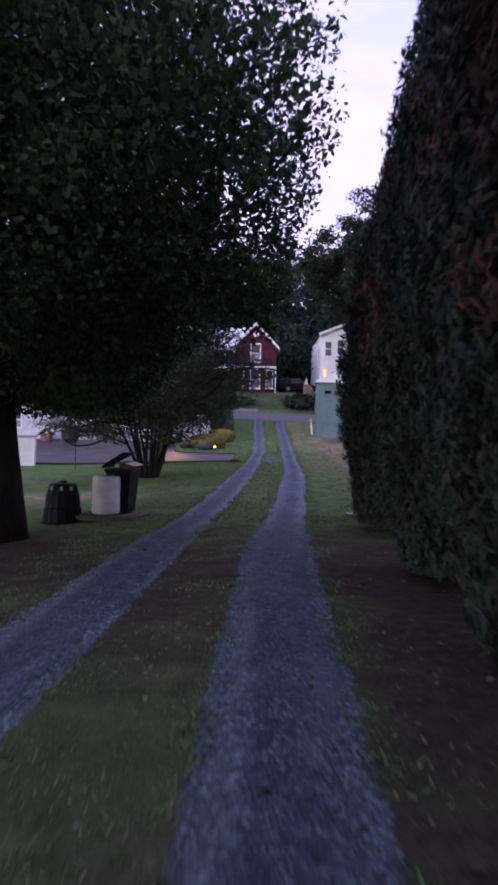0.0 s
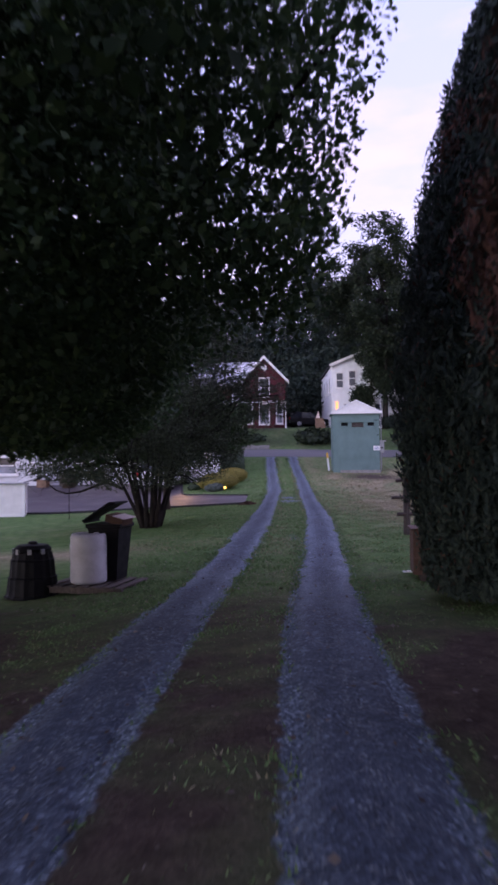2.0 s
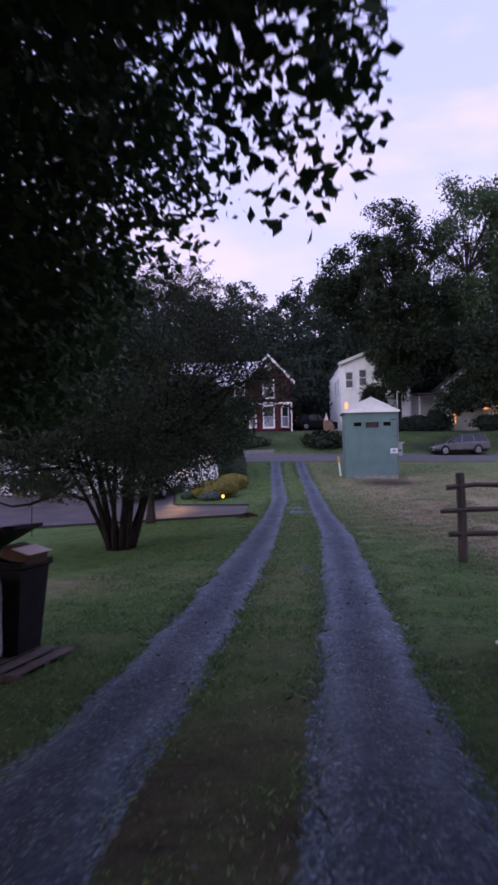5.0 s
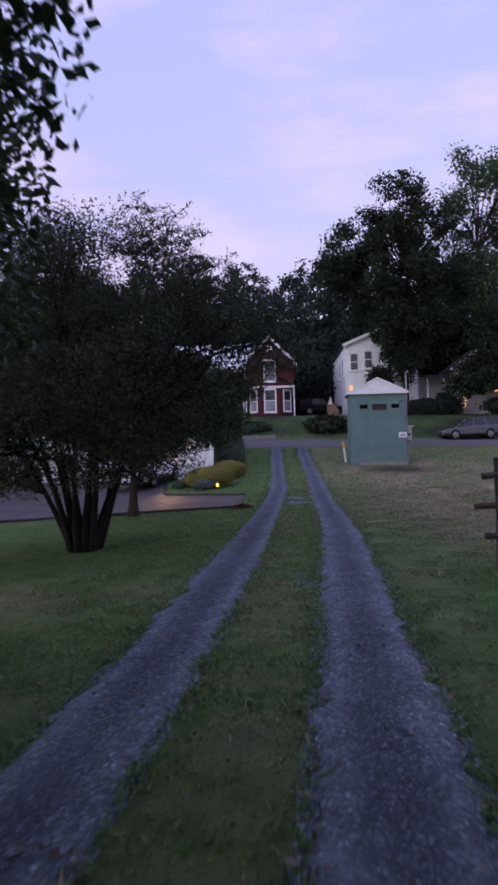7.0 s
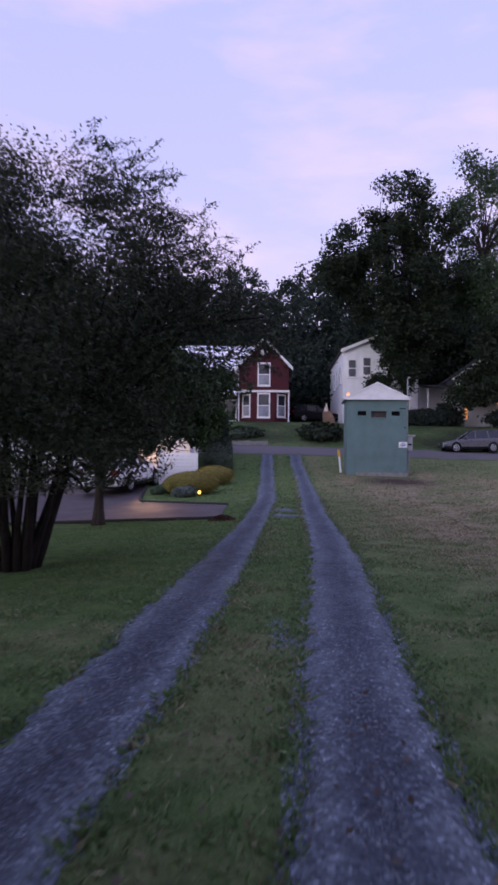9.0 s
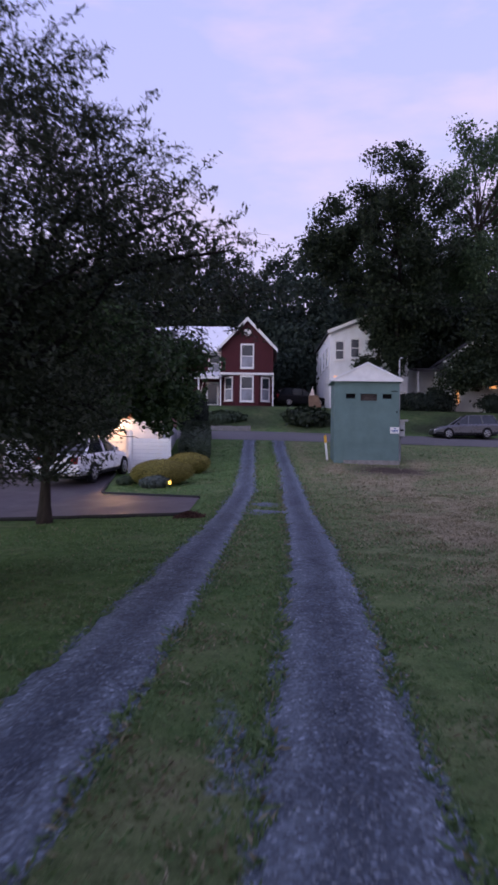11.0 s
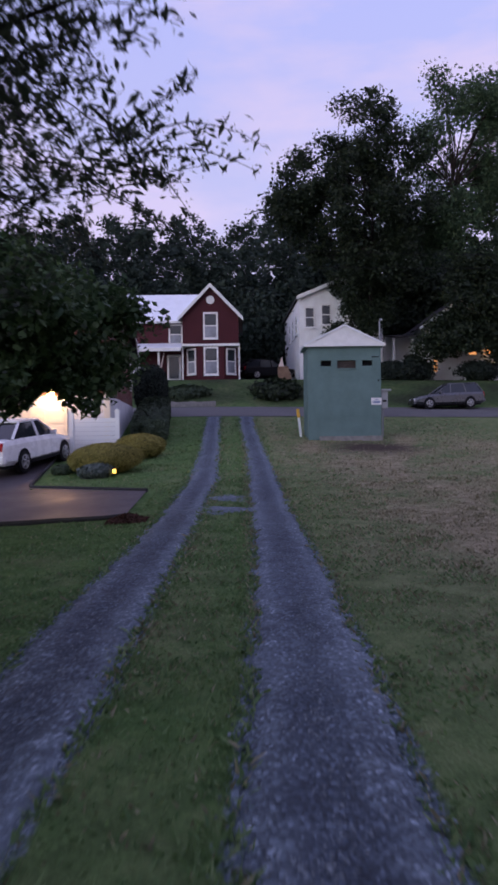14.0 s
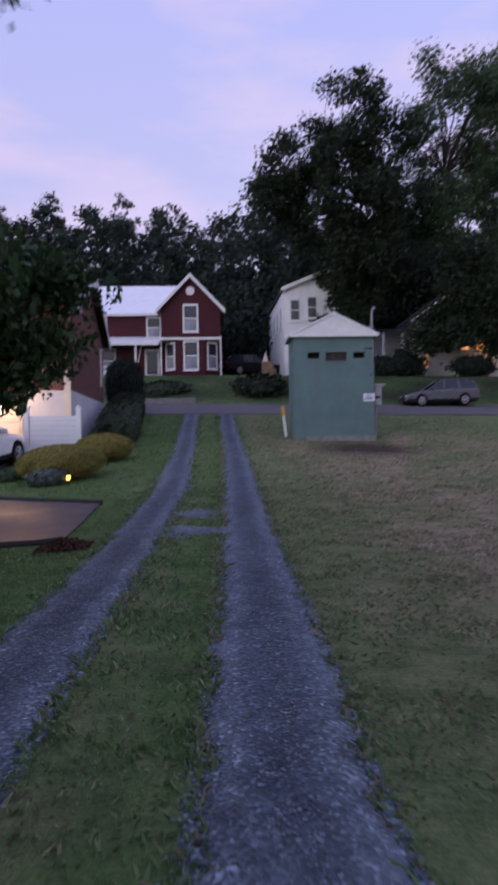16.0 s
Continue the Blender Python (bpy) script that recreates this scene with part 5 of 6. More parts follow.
# ---- tall evergreens beside the drive ----
def arborvitae(base, height, radius, seed, dead, label, rich=1.7):
    rng = np.random.default_rng(seed)
    t = thing("arborvitae", label, "tree", pose(*base), "evergreens beside the drive")

    def radius_at(z):
        u = np.clip(z / height, 0, 1)
        return radius * np.clip(1.0 - u ** 2.5, 0.02, 1) * np.clip(0.64 + 1.35 * u, 0, 1)
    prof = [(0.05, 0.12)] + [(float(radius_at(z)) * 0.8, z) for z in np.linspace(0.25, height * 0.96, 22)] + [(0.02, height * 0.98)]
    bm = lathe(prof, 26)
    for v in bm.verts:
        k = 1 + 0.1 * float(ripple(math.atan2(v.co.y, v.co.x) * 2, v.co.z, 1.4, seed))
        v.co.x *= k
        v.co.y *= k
    # solid filler whose near-black colour stands in for shade between the sprays
    part("core", bm, "thujashade", t)
    part("trunk", tube(bmesh.new(), [(0, 0, -0.2), (0, 0, 0.6)], [0.16, 0.13], 9), "bark", t)
    n = int(42000 * rich * height / 8 * radius / 1.5)
    z = height * (1 - np.sqrt(rng.random(n))) * 0.98 + 0.12
    a = np.where(rng.random(n) < 0.72, rng.uniform(np.pi * 0.65, np.pi * 1.6, n), rng.uniform(0, 2 * np.pi, n))
    lump = 1 + 0.08 * ripple(a * 2.2, z, 2.2, seed) + 0.07 * ripple(a * 5, z * 1.5, 3.1, seed + 2) + 0.05 * ripple(a * 11, z * 2.2, 2.9, seed + 4)
    rr = radius_at(z) * lump * (0.80 + 0.24 * rng.random(n) ** 0.7)
    p = np.stack([rr * np.cos(a), rr * np.sin(a), z], 1)
    nor = np.stack([np.cos(a), np.sin(a), np.full(n, 0.25)], 1)
    up = np.stack([0.5 * np.cos(a), 0.5 * np.sin(a), np.ones(n)], 1) + 0.45 * rng.normal(size=(n, 3))
    nor = unit(nor + 0.6 * rng.normal(size=(n, 3)))
    t1 = unit(up - nor * np.sum(up * nor, 1, keepdims=True))
    b1 = np.cross(nor, t1)
    s = (0.078 if rich > 1 else 0.12) * (1 + 0.35 * rng.normal(size=(n, 1))).clip(0.5, 1.8)
    q = np.stack([p - t1 * s * 0.5, p + b1 * s * 0.16 + t1 * s * 0.2, p + t1 * s * 0.75, p - b1 * s * 0.16 + t1 * s * 0.2], 1)
    brown = np.zeros(n, bool)
    for k in range(dead):
        da, dz = rng.uniform(2.2, 4.4), rng.uniform(0.25, 0.75) * height
        brown |= ((np.abs(a - da) * radius / rng.uniform(0.25, 0.6)) ** 2 + ((z - dz - 0.3 * (a - da)) / rng.uniform(0.3, 0.8)) ** 2 < 1) & (rng.random(n) < 0.62)
    brown |= rng.random(n) < 0.03
    quads("sprays", q[~brown], "thuja", t)
    quads("dead_sprays", q[brown], "thujadead", t, "rust-brown dead sprays")


arborvitae((3.1, 13.2, float(land(3.1, 13.2))), 8.2, 1.40, 41, 3, "tall tapering arborvitae with a rounded dark green face")
arborvitae((3.16, 9.0, float(land(3.16, 9.0))), 9.8, 1.6, 42, 16, "tall arborvitae with rust-brown dead patches")
arborvitae((3.06, 5.75, float(land(3.06, 5.75))), 9.6, 1.6, 43, 14, "tall arborvitae with brownish lower sprays")
arborvitae((3.05, 2.1, float(land(3.05, 2.1))), 9.4, 1.6, 44, 5, "tall dense arborvitae at the drive edge, out of view", 0.7)


# unseen evergreen copies added behind the start of the walk, to close off the sky
for k, y in enumerate((-1.5, -4.8)):
    ev = [o for o in scene.objects if o.name.startswith("arborvitae")][3]
    copy_thing(ev, pose(3.05, y, float(land(3.05, y)), 0, 0, 40 * k))
# unseen trees added round the start only to darken the near ground
shade = tree("shade_tree", "broad unseen tree added round the drive start to block sky light", (-4.2, -3.2, float(land(-4.2, -3.2))), (0.4, 5.0), (-4.2, -3.2, 6.8), (6.4, 6.2, 4.2), 300, 40,
             (0.7, 0.7, 0.5), 0.4, "maple", seed=91, hollow=0.2, lower=-0.95, limbs=24, group="shade trees")
for x, y in ((-13.5, 4.5), (9.5, 5.0), (1.5, -11.0), (-11.0, -9.0)):
    copy_thing(shade, pose(x, y, float(land(x, y)), 0, 0, 35 * x))


# ---- clipped bushes round the brick house ----
def bush(name, label, centre, radii, leaf, core, size, n, seed, power=2.0, turn=0.0, category="bush", ragged=0.05):
    """A clipped mound: a dark core, coloured as inner shade, under a skin of small leaves. power above 2 squares it
    off.
    """
    rng = np.random.default_rng(seed)
    z0 = float(land(centre[0], centre[1]))
    t = thing(name, label, category, pose(centre[0], centre[1], z0 - 0.05, 0, 0, turn))
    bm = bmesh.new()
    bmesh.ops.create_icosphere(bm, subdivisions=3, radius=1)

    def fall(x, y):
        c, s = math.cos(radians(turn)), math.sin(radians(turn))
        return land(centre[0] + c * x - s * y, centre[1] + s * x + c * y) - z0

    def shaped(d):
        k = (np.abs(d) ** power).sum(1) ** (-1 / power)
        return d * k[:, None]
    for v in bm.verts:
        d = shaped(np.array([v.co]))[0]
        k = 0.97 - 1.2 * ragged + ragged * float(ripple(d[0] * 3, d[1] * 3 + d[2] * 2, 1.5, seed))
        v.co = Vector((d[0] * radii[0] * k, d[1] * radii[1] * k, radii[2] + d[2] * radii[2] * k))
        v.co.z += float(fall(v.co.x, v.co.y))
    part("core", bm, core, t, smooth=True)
    d = unit(rng.normal(size=(n, 3)))
    e = shaped(d)
    k = 0.97 - ragged * 0.7 + ragged * ripple(e[:, 0] * 3, e[:, 1] * 3 + e[:, 2] * 2, 1.5, seed) + 0.7 * ragged * rng.normal(size=n)
    p = e * k[:, None] * np.array(radii) + np.array([0, 0, radii[2]])
    p[:, 2] += fall(p[:, 0], p[:, 1])
    quads("leaves", leaves_at(rng, p, size, d * 1.4, 0.7, 0.6), leaf, t)
    return t


bush("golden_bush", "low mounded golden-leaved bush on the island bed", (-2.92, 40.9), (1.1, 1.0, 0.45), "golden", "goldshade", 0.036, 30000, 51)
bush("golden_bush", "smaller mounded golden-leaved bush near the hedge", (-2.38, 44.0), (0.88, 0.9, 0.43), "golden", "goldshade", 0.036, 24000, 52)
bush("hedge", "clipped box hedge along the white foundation", (-2.95, 52.6), (0.72, 5.6, 0.55), "box", "boxshade", 0.08, 26000, 53, 9.0, WALL_TURN, "hedge")
bush("yew", "dark clipped rounded yew beside the brick house", (-4.0, 60.2), (0.98, 0.95, 1.4), "yew", "thujashade", 0.12, 7000, 54, 2.6)
bush("lavender", "grey-green low plant on the island bed", (-3.0, 39.9), (0.5, 0.36, 0.22), "bluegreen", "boxshade", 0.10, 2200, 55)
bush("low_plant", "small green edging plant by the golden bush", (-4.15, 41.1), (0.4, 0.36, 0.16), "box", "boxshade", 0.09, 1400, 56)
bush("round_shrub", "round brownish shrub before the white wall", (-11.6, 43.6), (0.55, 0.5, 0.5), "fallen", "goldshade", 0.1, 2600, 57)
bush("bank_shrub", "loose green shrub on the road bank", (-2.6, 67.0), (1.5, 0.7, 0.34), "box", "boxshade", 0.2, 3000, 58, ragged=0.2)
bush("bank_shrub", "leafy plant clump at the foot of the bank", (3.4, 66.6), (1.5, 0.8, 0.6), "oak", "boxshade", 0.26, 3500, 59, ragged=0.25)
bush("yard_hedge", "dark hedge before the white porch", (12.6, 71.6), (2.6, 0.9, 0.7), "yew", "thujashade", 0.18, 6000, 60, 2.6, 0, "hedge", 0.15)
bush("yard_bush", "dark rounded bush under the lit windows", (18.4, 71.2), (1.6, 1.0, 0.75), "yew", "thujashade", 0.18, 5000, 61, ragged=0.22)
bush("yard_bush", "dark bush at the corner of the lit house", (14.0, 73.0), (0.8, 0.8, 1.0), "yew", "thujashade", 0.18, 4000, 62, ragged=0.2)


def build_lantern():
    x, y = -2.47, 39.7
    l = thing("solar_lantern", "small glowing yellow solar lantern on a stake", "lantern", pose(x, y, float(land(x, y))))
    part("stake", tube(bmesh.new(), [(0, 0, -0.1), (0, 0, 0.12)], [0.012, 0.012], 6), "blackplastic", l)
    part("shade", lathe([(0.04, 0.12), (0.045, 0.13), (0.05, 0.22), (0.03, 0.25)], 10), "solar", l)
    part("cap", lathe([(0.06, 0.235), (0.065, 0.25), (0.02, 0.29)], 10), "blackplastic", l)


build_lantern()


# ---- bins on the pallet ----
def build_bins():
    px, py, g = -2.78, 15.95, float(land(-2.7, 15.9)) - 0.02
    p = thing("pallet", "weathered wooden pallet lying on the grass", "pallet", pose(px, py, g - 0.01, 0, 0, -12))
    for y in (-0.48, 0.0, 0.48):
        part("stringer", boxes(((-0.68, y - 0.045, 0.02), (0.68, y + 0.045, 0.11)), bevel=0.006), "pallet", p)
    for k in range(7):
        part("deck_board", boxes(((-0.68 + k * 0.205, -0.55, 0.112 + 0.004 * (k % 2)), (-0.55 + k * 0.205, 0.55, 0.134 + 0.004 * (k % 2))), bevel=0.005), "pallet", p)
    for k in range(3):
        part("base_board", boxes(((-0.68 + k * 0.6, -0.53, 0.0), (-0.56 + k * 0.6, 0.53, 0.018))), "pallet", p)
    top = g + 0.13
    b = thing("plastic_barrel", "white plastic drum standing on the pallet", "barrel", pose(-2.88, 15.82, top))
    prof = [(0.25, 0.0), (0.285, 0.02), (0.295, 0.07), (0.29, 0.2), (0.296, 0.24), (0.29, 0.28), (0.292, 0.55), (0.298, 0.59), (0.292, 0.63), (0.29, 0.74), (0.275, 0.785), (0.25, 0.80), (0.235, 0.785)]
    part("drum", lathe(prof, 40), "barrel", b, smooth=True)
    part("bung", lathe([(0.045, 0.786), (0.045, 0.805), (0.03, 0.81)], 12), "barrel", b).matrix_basis = pose(0.12, 0.02, 0)
    part("stain", lathe([(0.2, 0.7855), (0.2, 0.789)], 24), "grey", b, "dusty sunken lid")
    # wheeled bin with the lid propped on a cardboard box
    w = thing("wheeled_bin", "black wheeled bin with its lid propped open", "bin", pose(-2.60, 16.14, top, 0, 0, -10))
    bm = loft([[(-0.2, -0.22, 0.02), (0.2, -0.22, 0.02), (0.2, 0.22, 0.02), (-0.2, 0.22, 0.02)],
               [(-0.27, -0.28, 0.86), (0.27, -0.28, 0.86), (0.27, 0.28, 0.86), (-0.27, 0.28, 0.86)],
               [(-0.3, -0.31, 0.88), (0.3, -0.31, 0.88), (0.3, 0.31, 0.88), (-0.3, 0.31, 0.88)],
               [(-0.3, -0.31, 0.94), (0.3, -0.31, 0.94), (0.3, 0.31, 0.94), (-0.3, 0.31, 0.94)]])
    part("body", bm, "blackplastic", w)
    lid = loft([[(-0.33, -0.32, 0.95), (-0.33, 0.32, 0.95), (-0.33, 0.32, 0.985), (-0.33, -0.32, 0.985)],
                [(-0.36, -0.32, 1.0), (-0.36, 0.32, 1.0), (-0.3, 0.32, 1.03), (-0.3, -0.32, 1.03)],
                [(0.12, -0.31, 1.25), (0.12, 0.31, 1.25), (0.1, 0.31, 1.3), (0.1, -0.31, 1.3)],
                [(0.2, -0.28, 1.27), (0.2, 0.28, 1.27), (0.2, 0.28, 1.30), (0.2, -0.28, 1.30)]])
    part("lid", lid, "blackplastic", w)
    for s in (-1, 1):
        bm = lathe([(0.1, -0.03), (0.11, 0.0), (0.1, 0.03)], 16)
        bmesh.ops.rotate(bm, verts=bm.verts, matrix=Matrix.Rotation(radians(90), 3, "X"))
        part("wheel", bm, "tyre", w).matrix_basis = pose(-0.2, s * 0.24, 0.11)
    c = thing("cardboard_box", "open brown cardboard box in the bin", "box", pose(-2.44, 16.06, top + 0.95, 4, 12, -25))
    part("carton", boxes(((-0.17, -0.15, 0.0), (0.17, 0.15, 0.12)), bevel=0.004), "card", c)
    part("flap", boxes(((-0.02, -0.16, 0.123), (0.22, 0.16, 0.132))), "cardlight", c, "pale open flap")
    # ribbed composter
    k = thing("composter", "black ribbed compost bin standing on the lawn", "compost bin", pose(-3.78, 15.75, float(land(-3.6, 15.75)) - 0.01))
    bm = lathe([(0.43, 0.0), (0.43, 0.04), (0.40, 0.06), (0.375, 0.3), (0.38, 0.32), (0.355, 0.34), (0.335, 0.58), (0.34, 0.6), (0.32, 0.62), (0.30, 0.72), (0.27, 0.74)], 32)
    for v in bm.verts:
        a = math.atan2(v.co.y, v.co.x)
        s = 1 + 0.022 * math.cos(16 * a)
        v.co.x *= s
        v.co.y *= s
    part("body", bm, "blackplastic", k)
    part("lid", lathe([(0.29, 0.742), (0.3, 0.77), (0.24, 0.83), (0.08, 0.85), (0.07, 0.88), (0.03, 0.89)], 28), "blackplastic", k)
    for j in range(4):
        a = radians(200 + 40 * j)
        part("clip", boxes(((-0.03, -0.02, 0.70), (0.03, 0.02, 0.78)), bevel=0.006), "grey", k).matrix_basis = pose(0.3 * math.cos(a), 0.3 * math.sin(a), 0, 0, 0, 290 + 40 * j)


build_bins()


# ---- split-rail fence ----
def rail_fence(x, y, length, label, heights, post_h, seed):
    rng = np.random.default_rng(seed)
    f = thing("split_rail_fence", label, "fence", pose(x, y, float(land(x, y)), 0, 0, 0), "rail fences")
    for px in np.arange(0, length + 0.1, 2.6):
        bm = tube(bmesh.new(), [(px, 0, -0.2), (px + 0.012, 0, post_h * 0.5), (px - 0.005, 0.01, post_h)], [0.085, 0.08, 0.075], 7)
        part("post", bm, "pole", f)
    for h in heights:
        start = -rng.uniform(0.18, 0.36)
        n = 12
        pts = [(start + (length + 0.4) * k / n, -0.03 + 0.02 * rng.normal(), h + 0.018 * rng.normal()) for k in range(n + 1)]
        part("rail", tube(bmesh.new(), pts, [0.04 + 0.012 * rng.random() for _ in pts], 6), "rail", f)


rail_fence(3.2, 21.0, 5.4, "weathered dark split-rail fence across dry grass", (0.47, 0.87, 1.28), 1.5, 71)


def build_crate():
    """A low boarded box on two skids."""
    c = thing("wooden_crate", "brown boarded wooden box on dark skids", "crate", pose(2.2, 14.95, float(land(2.5, 15.0)), 0, 0, -6))
    for k in range(5):
        z = 0.09 + 0.13 * k
        part("board", boxes(((0, 0, z), (0.95, 0.025, z + 0.126)), bevel=0.004), "crateboard", c)
        part("board", boxes(((0, 0.026, z), (0.025, 0.6, z + 0.126)), bevel=0.004), "crateboard", c)
        part("board", boxes(((0.925, 0.026, z), (0.95, 0.6, z + 0.126)), bevel=0.004), "crateboard", c)
    part("back_panel", boxes(((0.026, 0.575, 0.09), (0.924, 0.6, 0.735))), "crateboard", c)
    for k in range(4):
        part("lid_board", boxes(((-0.03, -0.03 + 0.165 * k, 0.742), (0.98, 0.13 + 0.165 * k, 0.768)), bevel=0.005), "crateboard", c)
    for x in (0.1, 0.75):
        part("skid", boxes(((x, -0.02, -0.06), (x + 0.09, 0.62, 0.088))), "rail", c)


def build_feeder():
    x, y = -7.6, 30.4
    z = float(land(x, y))
    f = thing("bird_feeder", "dark bird feeder on a thin iron pole", "bird feeder", pose(x, y, z))
    part("pole", tube(bmesh.new(), [(0, 0, -0.2), (0, 0, 0.75), (0.01, 0, 1.42)], [0.016, 0.014, 0.012], 6), "dark", f)
    part("tray", lathe([(0.05, 1.40), (0.27, 1.42), (0.29, 1.47), (0.26, 1.47)], 14), "pole", f)
    part("hopper", boxes(((-0.13, -0.1, 1.47), (0.13, 0.1, 1.66)), bevel=0.008), "pole", f)
    part("roof", gable_roof(bmesh.new(), -0.18, 0.18, -0.2, 0.2, 1.65, 1.78, 0.025, 0.06), "shingle", f)


build_crate()
build_feeder()
bd = new("loose_board", mesh_of("loose_board", boxes(((-0.25, -0.04, 0), (0.25, 0.04, 0.025)), bevel=0.006), "vinyl"))
bd.matrix_basis = pose(2.42, 15.7, float(land(2.42, 15.7)) + 0.02, 0, 0, 8)
tagged(bd, "loose white board lying in the grass", "board")


# ---- far left: shed, little house, gate pillar ----
def build_left_yard():
    s = thing("utility_shed", "white painted utility shed on the lawn", "shed", pose(-10.6, 32.2, float(land(-10.6, 32.2)), 0, 0, 14))
    part("wall", boxes(((-0.6, 0, -0.1), (0.6, 1.2, 1.3))), "white", s)
    part("roof", boxes(((-0.66, -0.06, 1.3), (0.66, 1.26, 1.36))), "grey", s)
    part("trim", boxes(((-0.63, -0.02, -0.02), (-0.52, 0, 1.3)), ((0.52, -0.02, -0.02), (0.63, 0, 1.3)), ((-0.52, -0.02, 0.0), (0.52, 0, 0.12))), "vinyl", s)
    d = thing("dog_house", "small brown dog house with dark roof", "dog house", pose(-13.2, 44.0, float(land(-13.2, 44.0))))
    part("wall", boxes(((-0.28, -0.3, 0), (0.28, 0.3, 0.45))), "plank", d)
    part("roof", gable_roof(bmesh.new(), -0.3, 0.3, -0.4, 0.4, 0.45, 0.68, 0.05, 0.14), "shingle", d)
    p = thing("gate_pillar", "dark square pillar beside the white wall", "pillar", pose(-9.9, 44.0, float(land(-9.9, 44.0))))
    part("shaft", boxes(((-0.2, -0.2, -0.1), (0.2, 0.2, 0.95)), bevel=0.02), "stone", p)
    part("capstone", boxes(((-0.26, -0.26, 0.95), (0.26, 0.26, 1.03)), bevel=0.02), "stone", p)
    w = thing("log_pile", "stack of sawn planks beside the white house", "planks", pose(4.4, 73.4, float(land(4.4, 73.4))))
    for k in range(6):
        part("plank", boxes(((-0.5, -0.4, 0.16 * k), (0.5 - 0.05 * k, 0.4, 0.15 + 0.16 * k)), bevel=0.01), "plank", w)
    part("cover", prism(bmesh.new(), [(-0.45, 0.96), (-0.05, 0.96), (-0.2, 1.7)], 1, -0.2, 0.2), "cardlight", w)


def build_wires():
    p = thing("utility_pole", "weathered wooden utility pole with crossarm", "pole", pose(-13.5, 68.5, float(land(-13.5, 68.5))))
    part("shaft", tube(bmesh.new(), [(0, 0, -0.5), (0, 0, 11.2)], [0.16, 0.11], 9), "pole", p)
    part("crossarm", boxes(((-1.1, -0.06, 10.3), (1.1, 0.06, 10.42))), "pole", p)
    for x in (-0.95, 0.0, 0.95):
        part("insulator", lathe([(0.03, 10.42), (0.05, 10.46), (0.03, 10.56)], 8), "grey", p)
    for (a, b, sag) in (((1.6, 72.3, 9.55), (5.3, 75.0, 10.4), 0.2), ((-13.5, 68.5, 13.6), (40, 68.5, 12.6), 1.0), ((-12.6, 68.5, 14.6), (60, 69.5, 14.2), 1.4)):
        pts = [tuple(a[i] + (b[i] - a[i]) * k / 24 - (sag * 4 * (k / 24) * (1 - k / 24) if i == 2 else 0) for i in range(3)) for k in range(25)]
        ob = part("power_line", tube(bmesh.new(), pts, [0.016] * 25, 5), "blackplastic")
        tagged(ob, "thin black overhead power line above the road", "cable")


build_left_yard()
build_wires()


# ---- grass, pebbles and fallen leaves ----
def on_track(x, y):
    return (np.abs(x - track_left(y)) < half_width(y, -1) - 0.03) | (np.abs(x - track_right(y)) < half_width(y, 2) - 0.03)


def build_grass():
    rng = np.random.default_rng(81)
    parts, dry = [], []
    for x0, x1, y0, y1, n, tall in ((-3.0, 4.2, 3.0, 14, 80000, 0.024), (-3.2, 5.5, 14, 28, 150000, 0.034), (-4.5, 7.5, 28, 38, 90000, 0.04), (-7, 12, 38, 56, 60000, 0.055)):
        x, y = rng.uniform(x0, x1, n), rng.uniform(y0, y1, n)
        edge = np.minimum(np.abs(np.abs(x - track_left(y)) - 0.42), np.abs(np.abs(x - track_right(y)) - 0.42))
        keep = ~on_track(x, y) & (rng.random(n) > soil_amount(x, y) * 0.96) & ~((y > 33.2) & (y < 37.0) & (x < -1.0)) & ~((y > 36) & (x < -4.2))
        keep &= rng.random(n) < 0.55 + 0.45 * ripple(x, y, 2.1, 3) + np.exp(-edge / 0.08)
        x, y, edge = x[keep], y[keep], edge[keep]
        m = len(x)
        h = tall * (0.7 + 0.6 * rng.random(m)) * (1 + 0.5 * np.exp(-edge / 0.1)) * (1 + 0.35 * ripple(x, y, 3.0, 8))
        a = rng.uniform(0, 2 * np.pi, m)
        wd = h * 0.2 + 0.003
        z = land(x, y) - 0.01
        dx, dy = np.cos(a) * wd, np.sin(a) * wd
        lx, ly = rng.normal(size=m) * h * 0.75, rng.normal(size=m) * h * 0.75
        b = np.stack([x, y, z], 1)
        d = np.stack([dx, dy, np.zeros(m)], 1)
        mid = np.stack([lx * 0.35, ly * 0.35, h * 0.6], 1)
        tip = np.stack([lx, ly, h], 1)
        q = np.stack([b - d, b + d, b + mid + d * 0.7, b + tip], 1)
        faded = rng.random(m) < dry_amount(x, y) * 1.25 + 0.07
        parts.append(q[~faded])
        dry.append(q[faded])
    tagged(quads("grass", np.concatenate(parts), "blade"), "short mown grass blades over the lawn", "grass", kind="stuff")
    tagged(quads("dry_grass", np.concatenate(dry), "straw"), "straw-coloured dry grass blades in patches", "grass", kind="stuff")


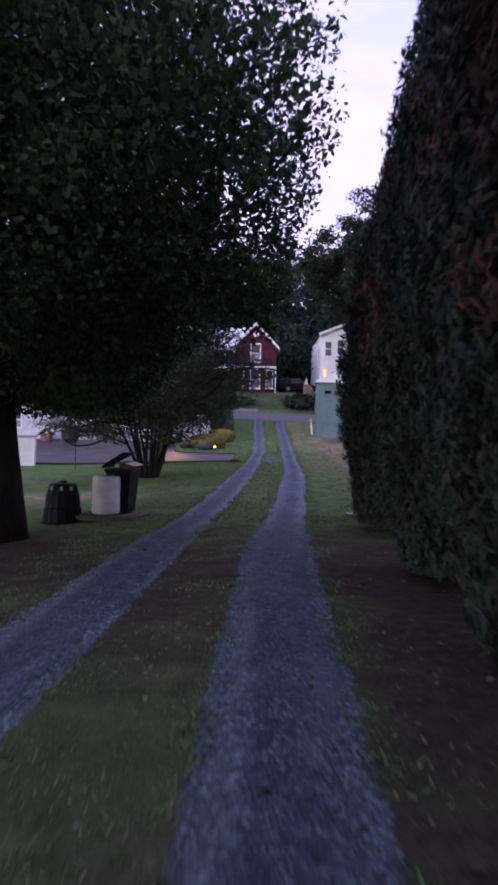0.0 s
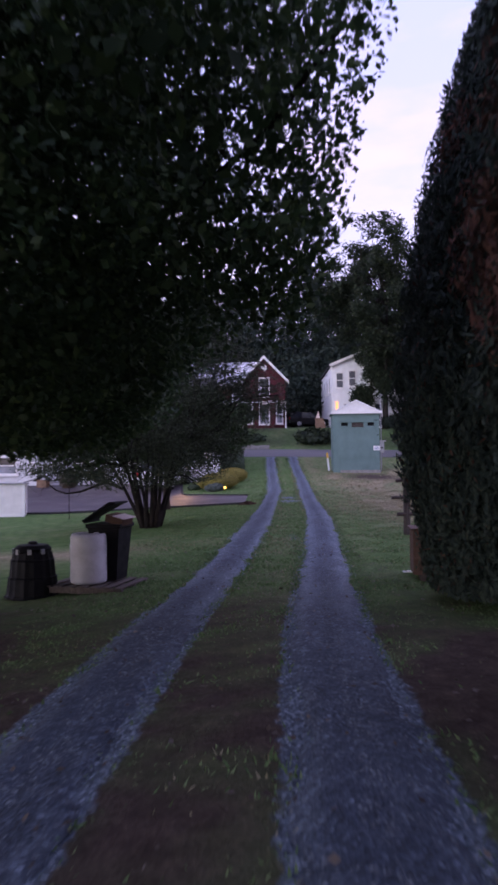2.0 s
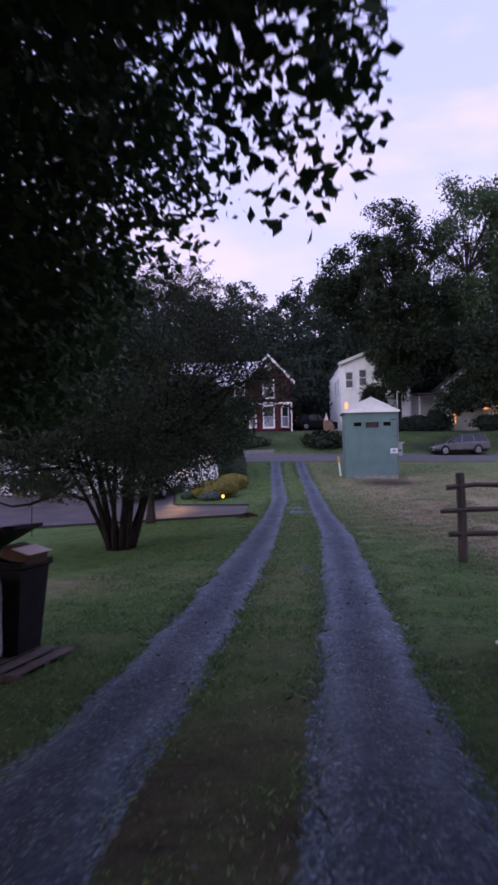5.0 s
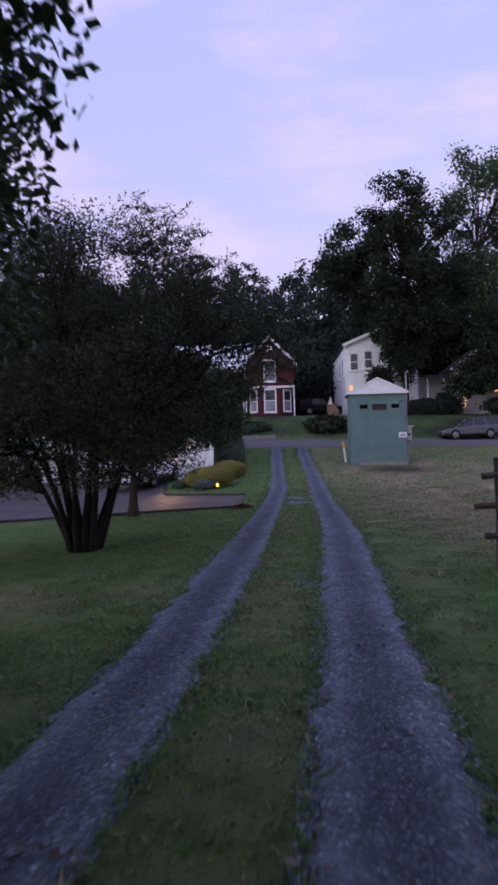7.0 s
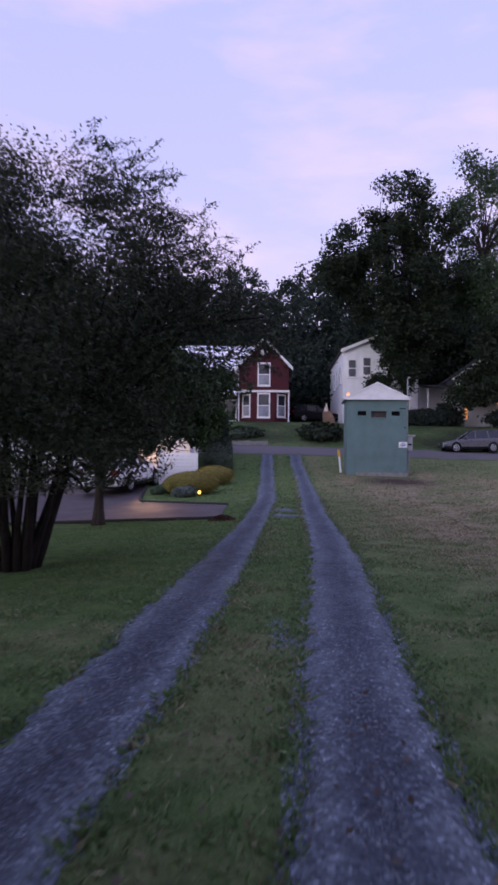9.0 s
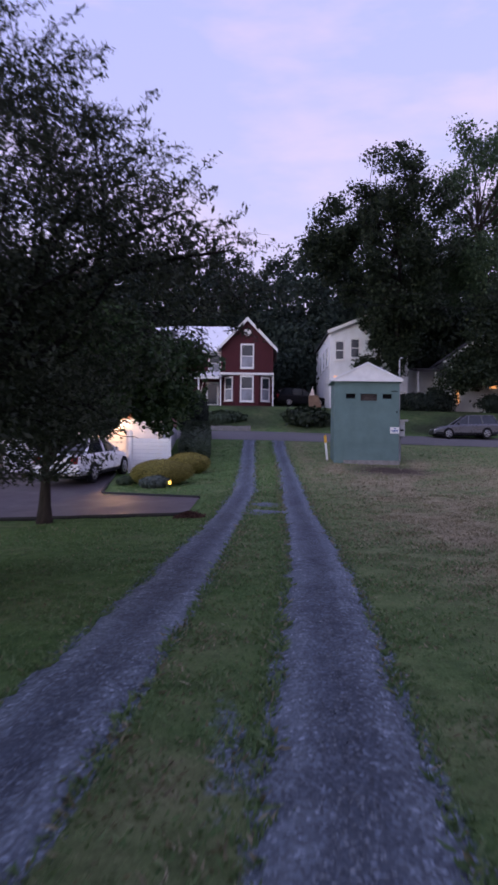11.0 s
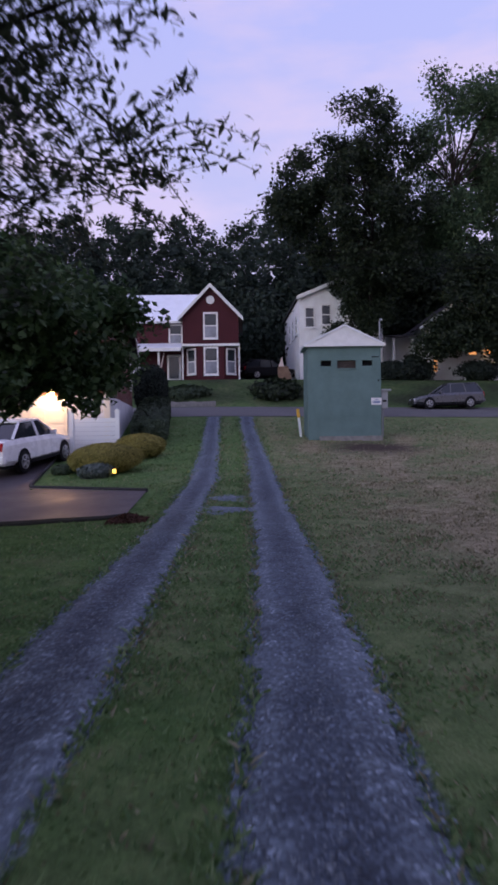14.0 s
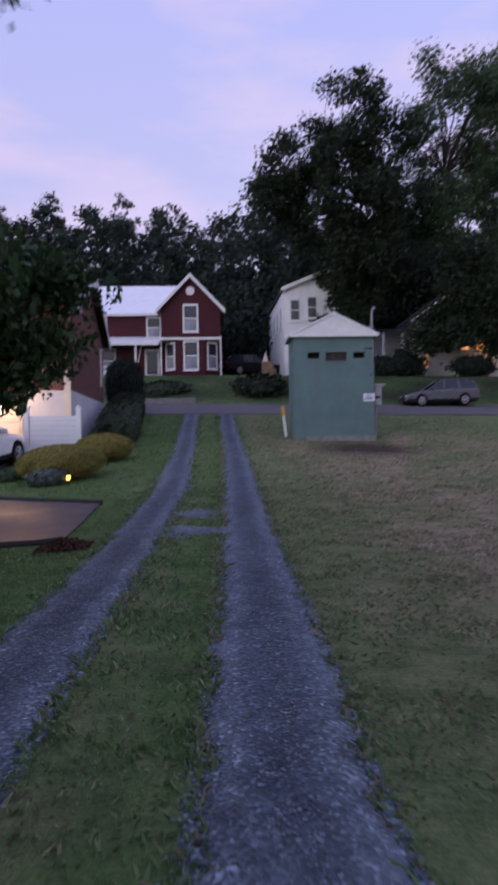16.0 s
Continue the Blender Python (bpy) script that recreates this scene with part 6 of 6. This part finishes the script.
def build_pebbles():
    rng = np.random.default_rng(82)
    n = 60000
    y = 3 + 37 * rng.random(n) ** 1.2
    side = rng.random(n) < 0.6
    c = np.where(side, track_right(y), track_left(y))
    x = c + rng.normal(size=n) * 0.26
    keep = np.abs(x - c) < np.interp(y, [0, 8, 14], [0.36, 0.40, 0.52])
    x, y = x[keep], y[keep]
    m = len(x)
    s = (0.006 + 0.010 * rng.random(m) ** 2)[:, None]
    z = land(x, y) + np.maximum(0.031 - 0.03 * (np.abs(x - c[keep]) / 0.42) ** 4, 0.014)
    p = np.stack([x, y, z], 1)
    nor = unit(np.array([0, 0, 1.0]) + 0.12 * rng.normal(size=(m, 3)))
    t = unit(np.cross(nor, rng.normal(size=(m, 3))))
    b = np.cross(nor, t)
    top = np.stack([p - t * s, p + b * s * 0.8 + nor * s * 0.2, p + t * s, p - b * s * 0.8 + nor * s * 0.1], 1)
    tagged(quads("pebbles", top, "pebble"), "loose pale gravel chips on the wheel tracks", "gravel", kind="stuff")


def build_fallen():
    rng = np.random.default_rng(83)
    n = 1500
    x, y = rng.uniform(-3.5, 3.2, n), rng.uniform(3, 19, n)
    z = land(x, y) + 0.05
    p = np.stack([x, y, z], 1)
    tagged(quads("fallen_leaves", leaves_at(rng, p, 0.04, np.array([0, 0, 3.0]), 1.0, 0.7), "fallen"), "scattered dry fallen leaves on grass and gravel", "leaves", kind="stuff")


def build_leaf_heap():
    """A small heap of wet leaves at the corner of the asphalt."""
    rng = np.random.default_rng(84)
    x, y = -1.05 + 0.19 * rng.normal(size=1400).clip(-1.8, 1.8), 32.95 + 0.16 * rng.normal(size=1400).clip(-1.8, 1.8)
    top = 0.13 * np.exp(-((x + 1.05) / 0.25) ** 2 - ((y - 32.95) / 0.22) ** 2)
    p = np.stack([x, y, land(x, y) + 0.02 + top * rng.random(1400)], 1)
    tagged(quads("leaf_heap", leaves_at(rng, p, 0.06, np.array([0, 0, 1.0]), 1.0, 0.6), "thujadead"), "low heap of wet brown leaves by the asphalt", "leaves", kind="stuff")


build_leaf_heap()
build_grass()
build_pebbles()
build_fallen()
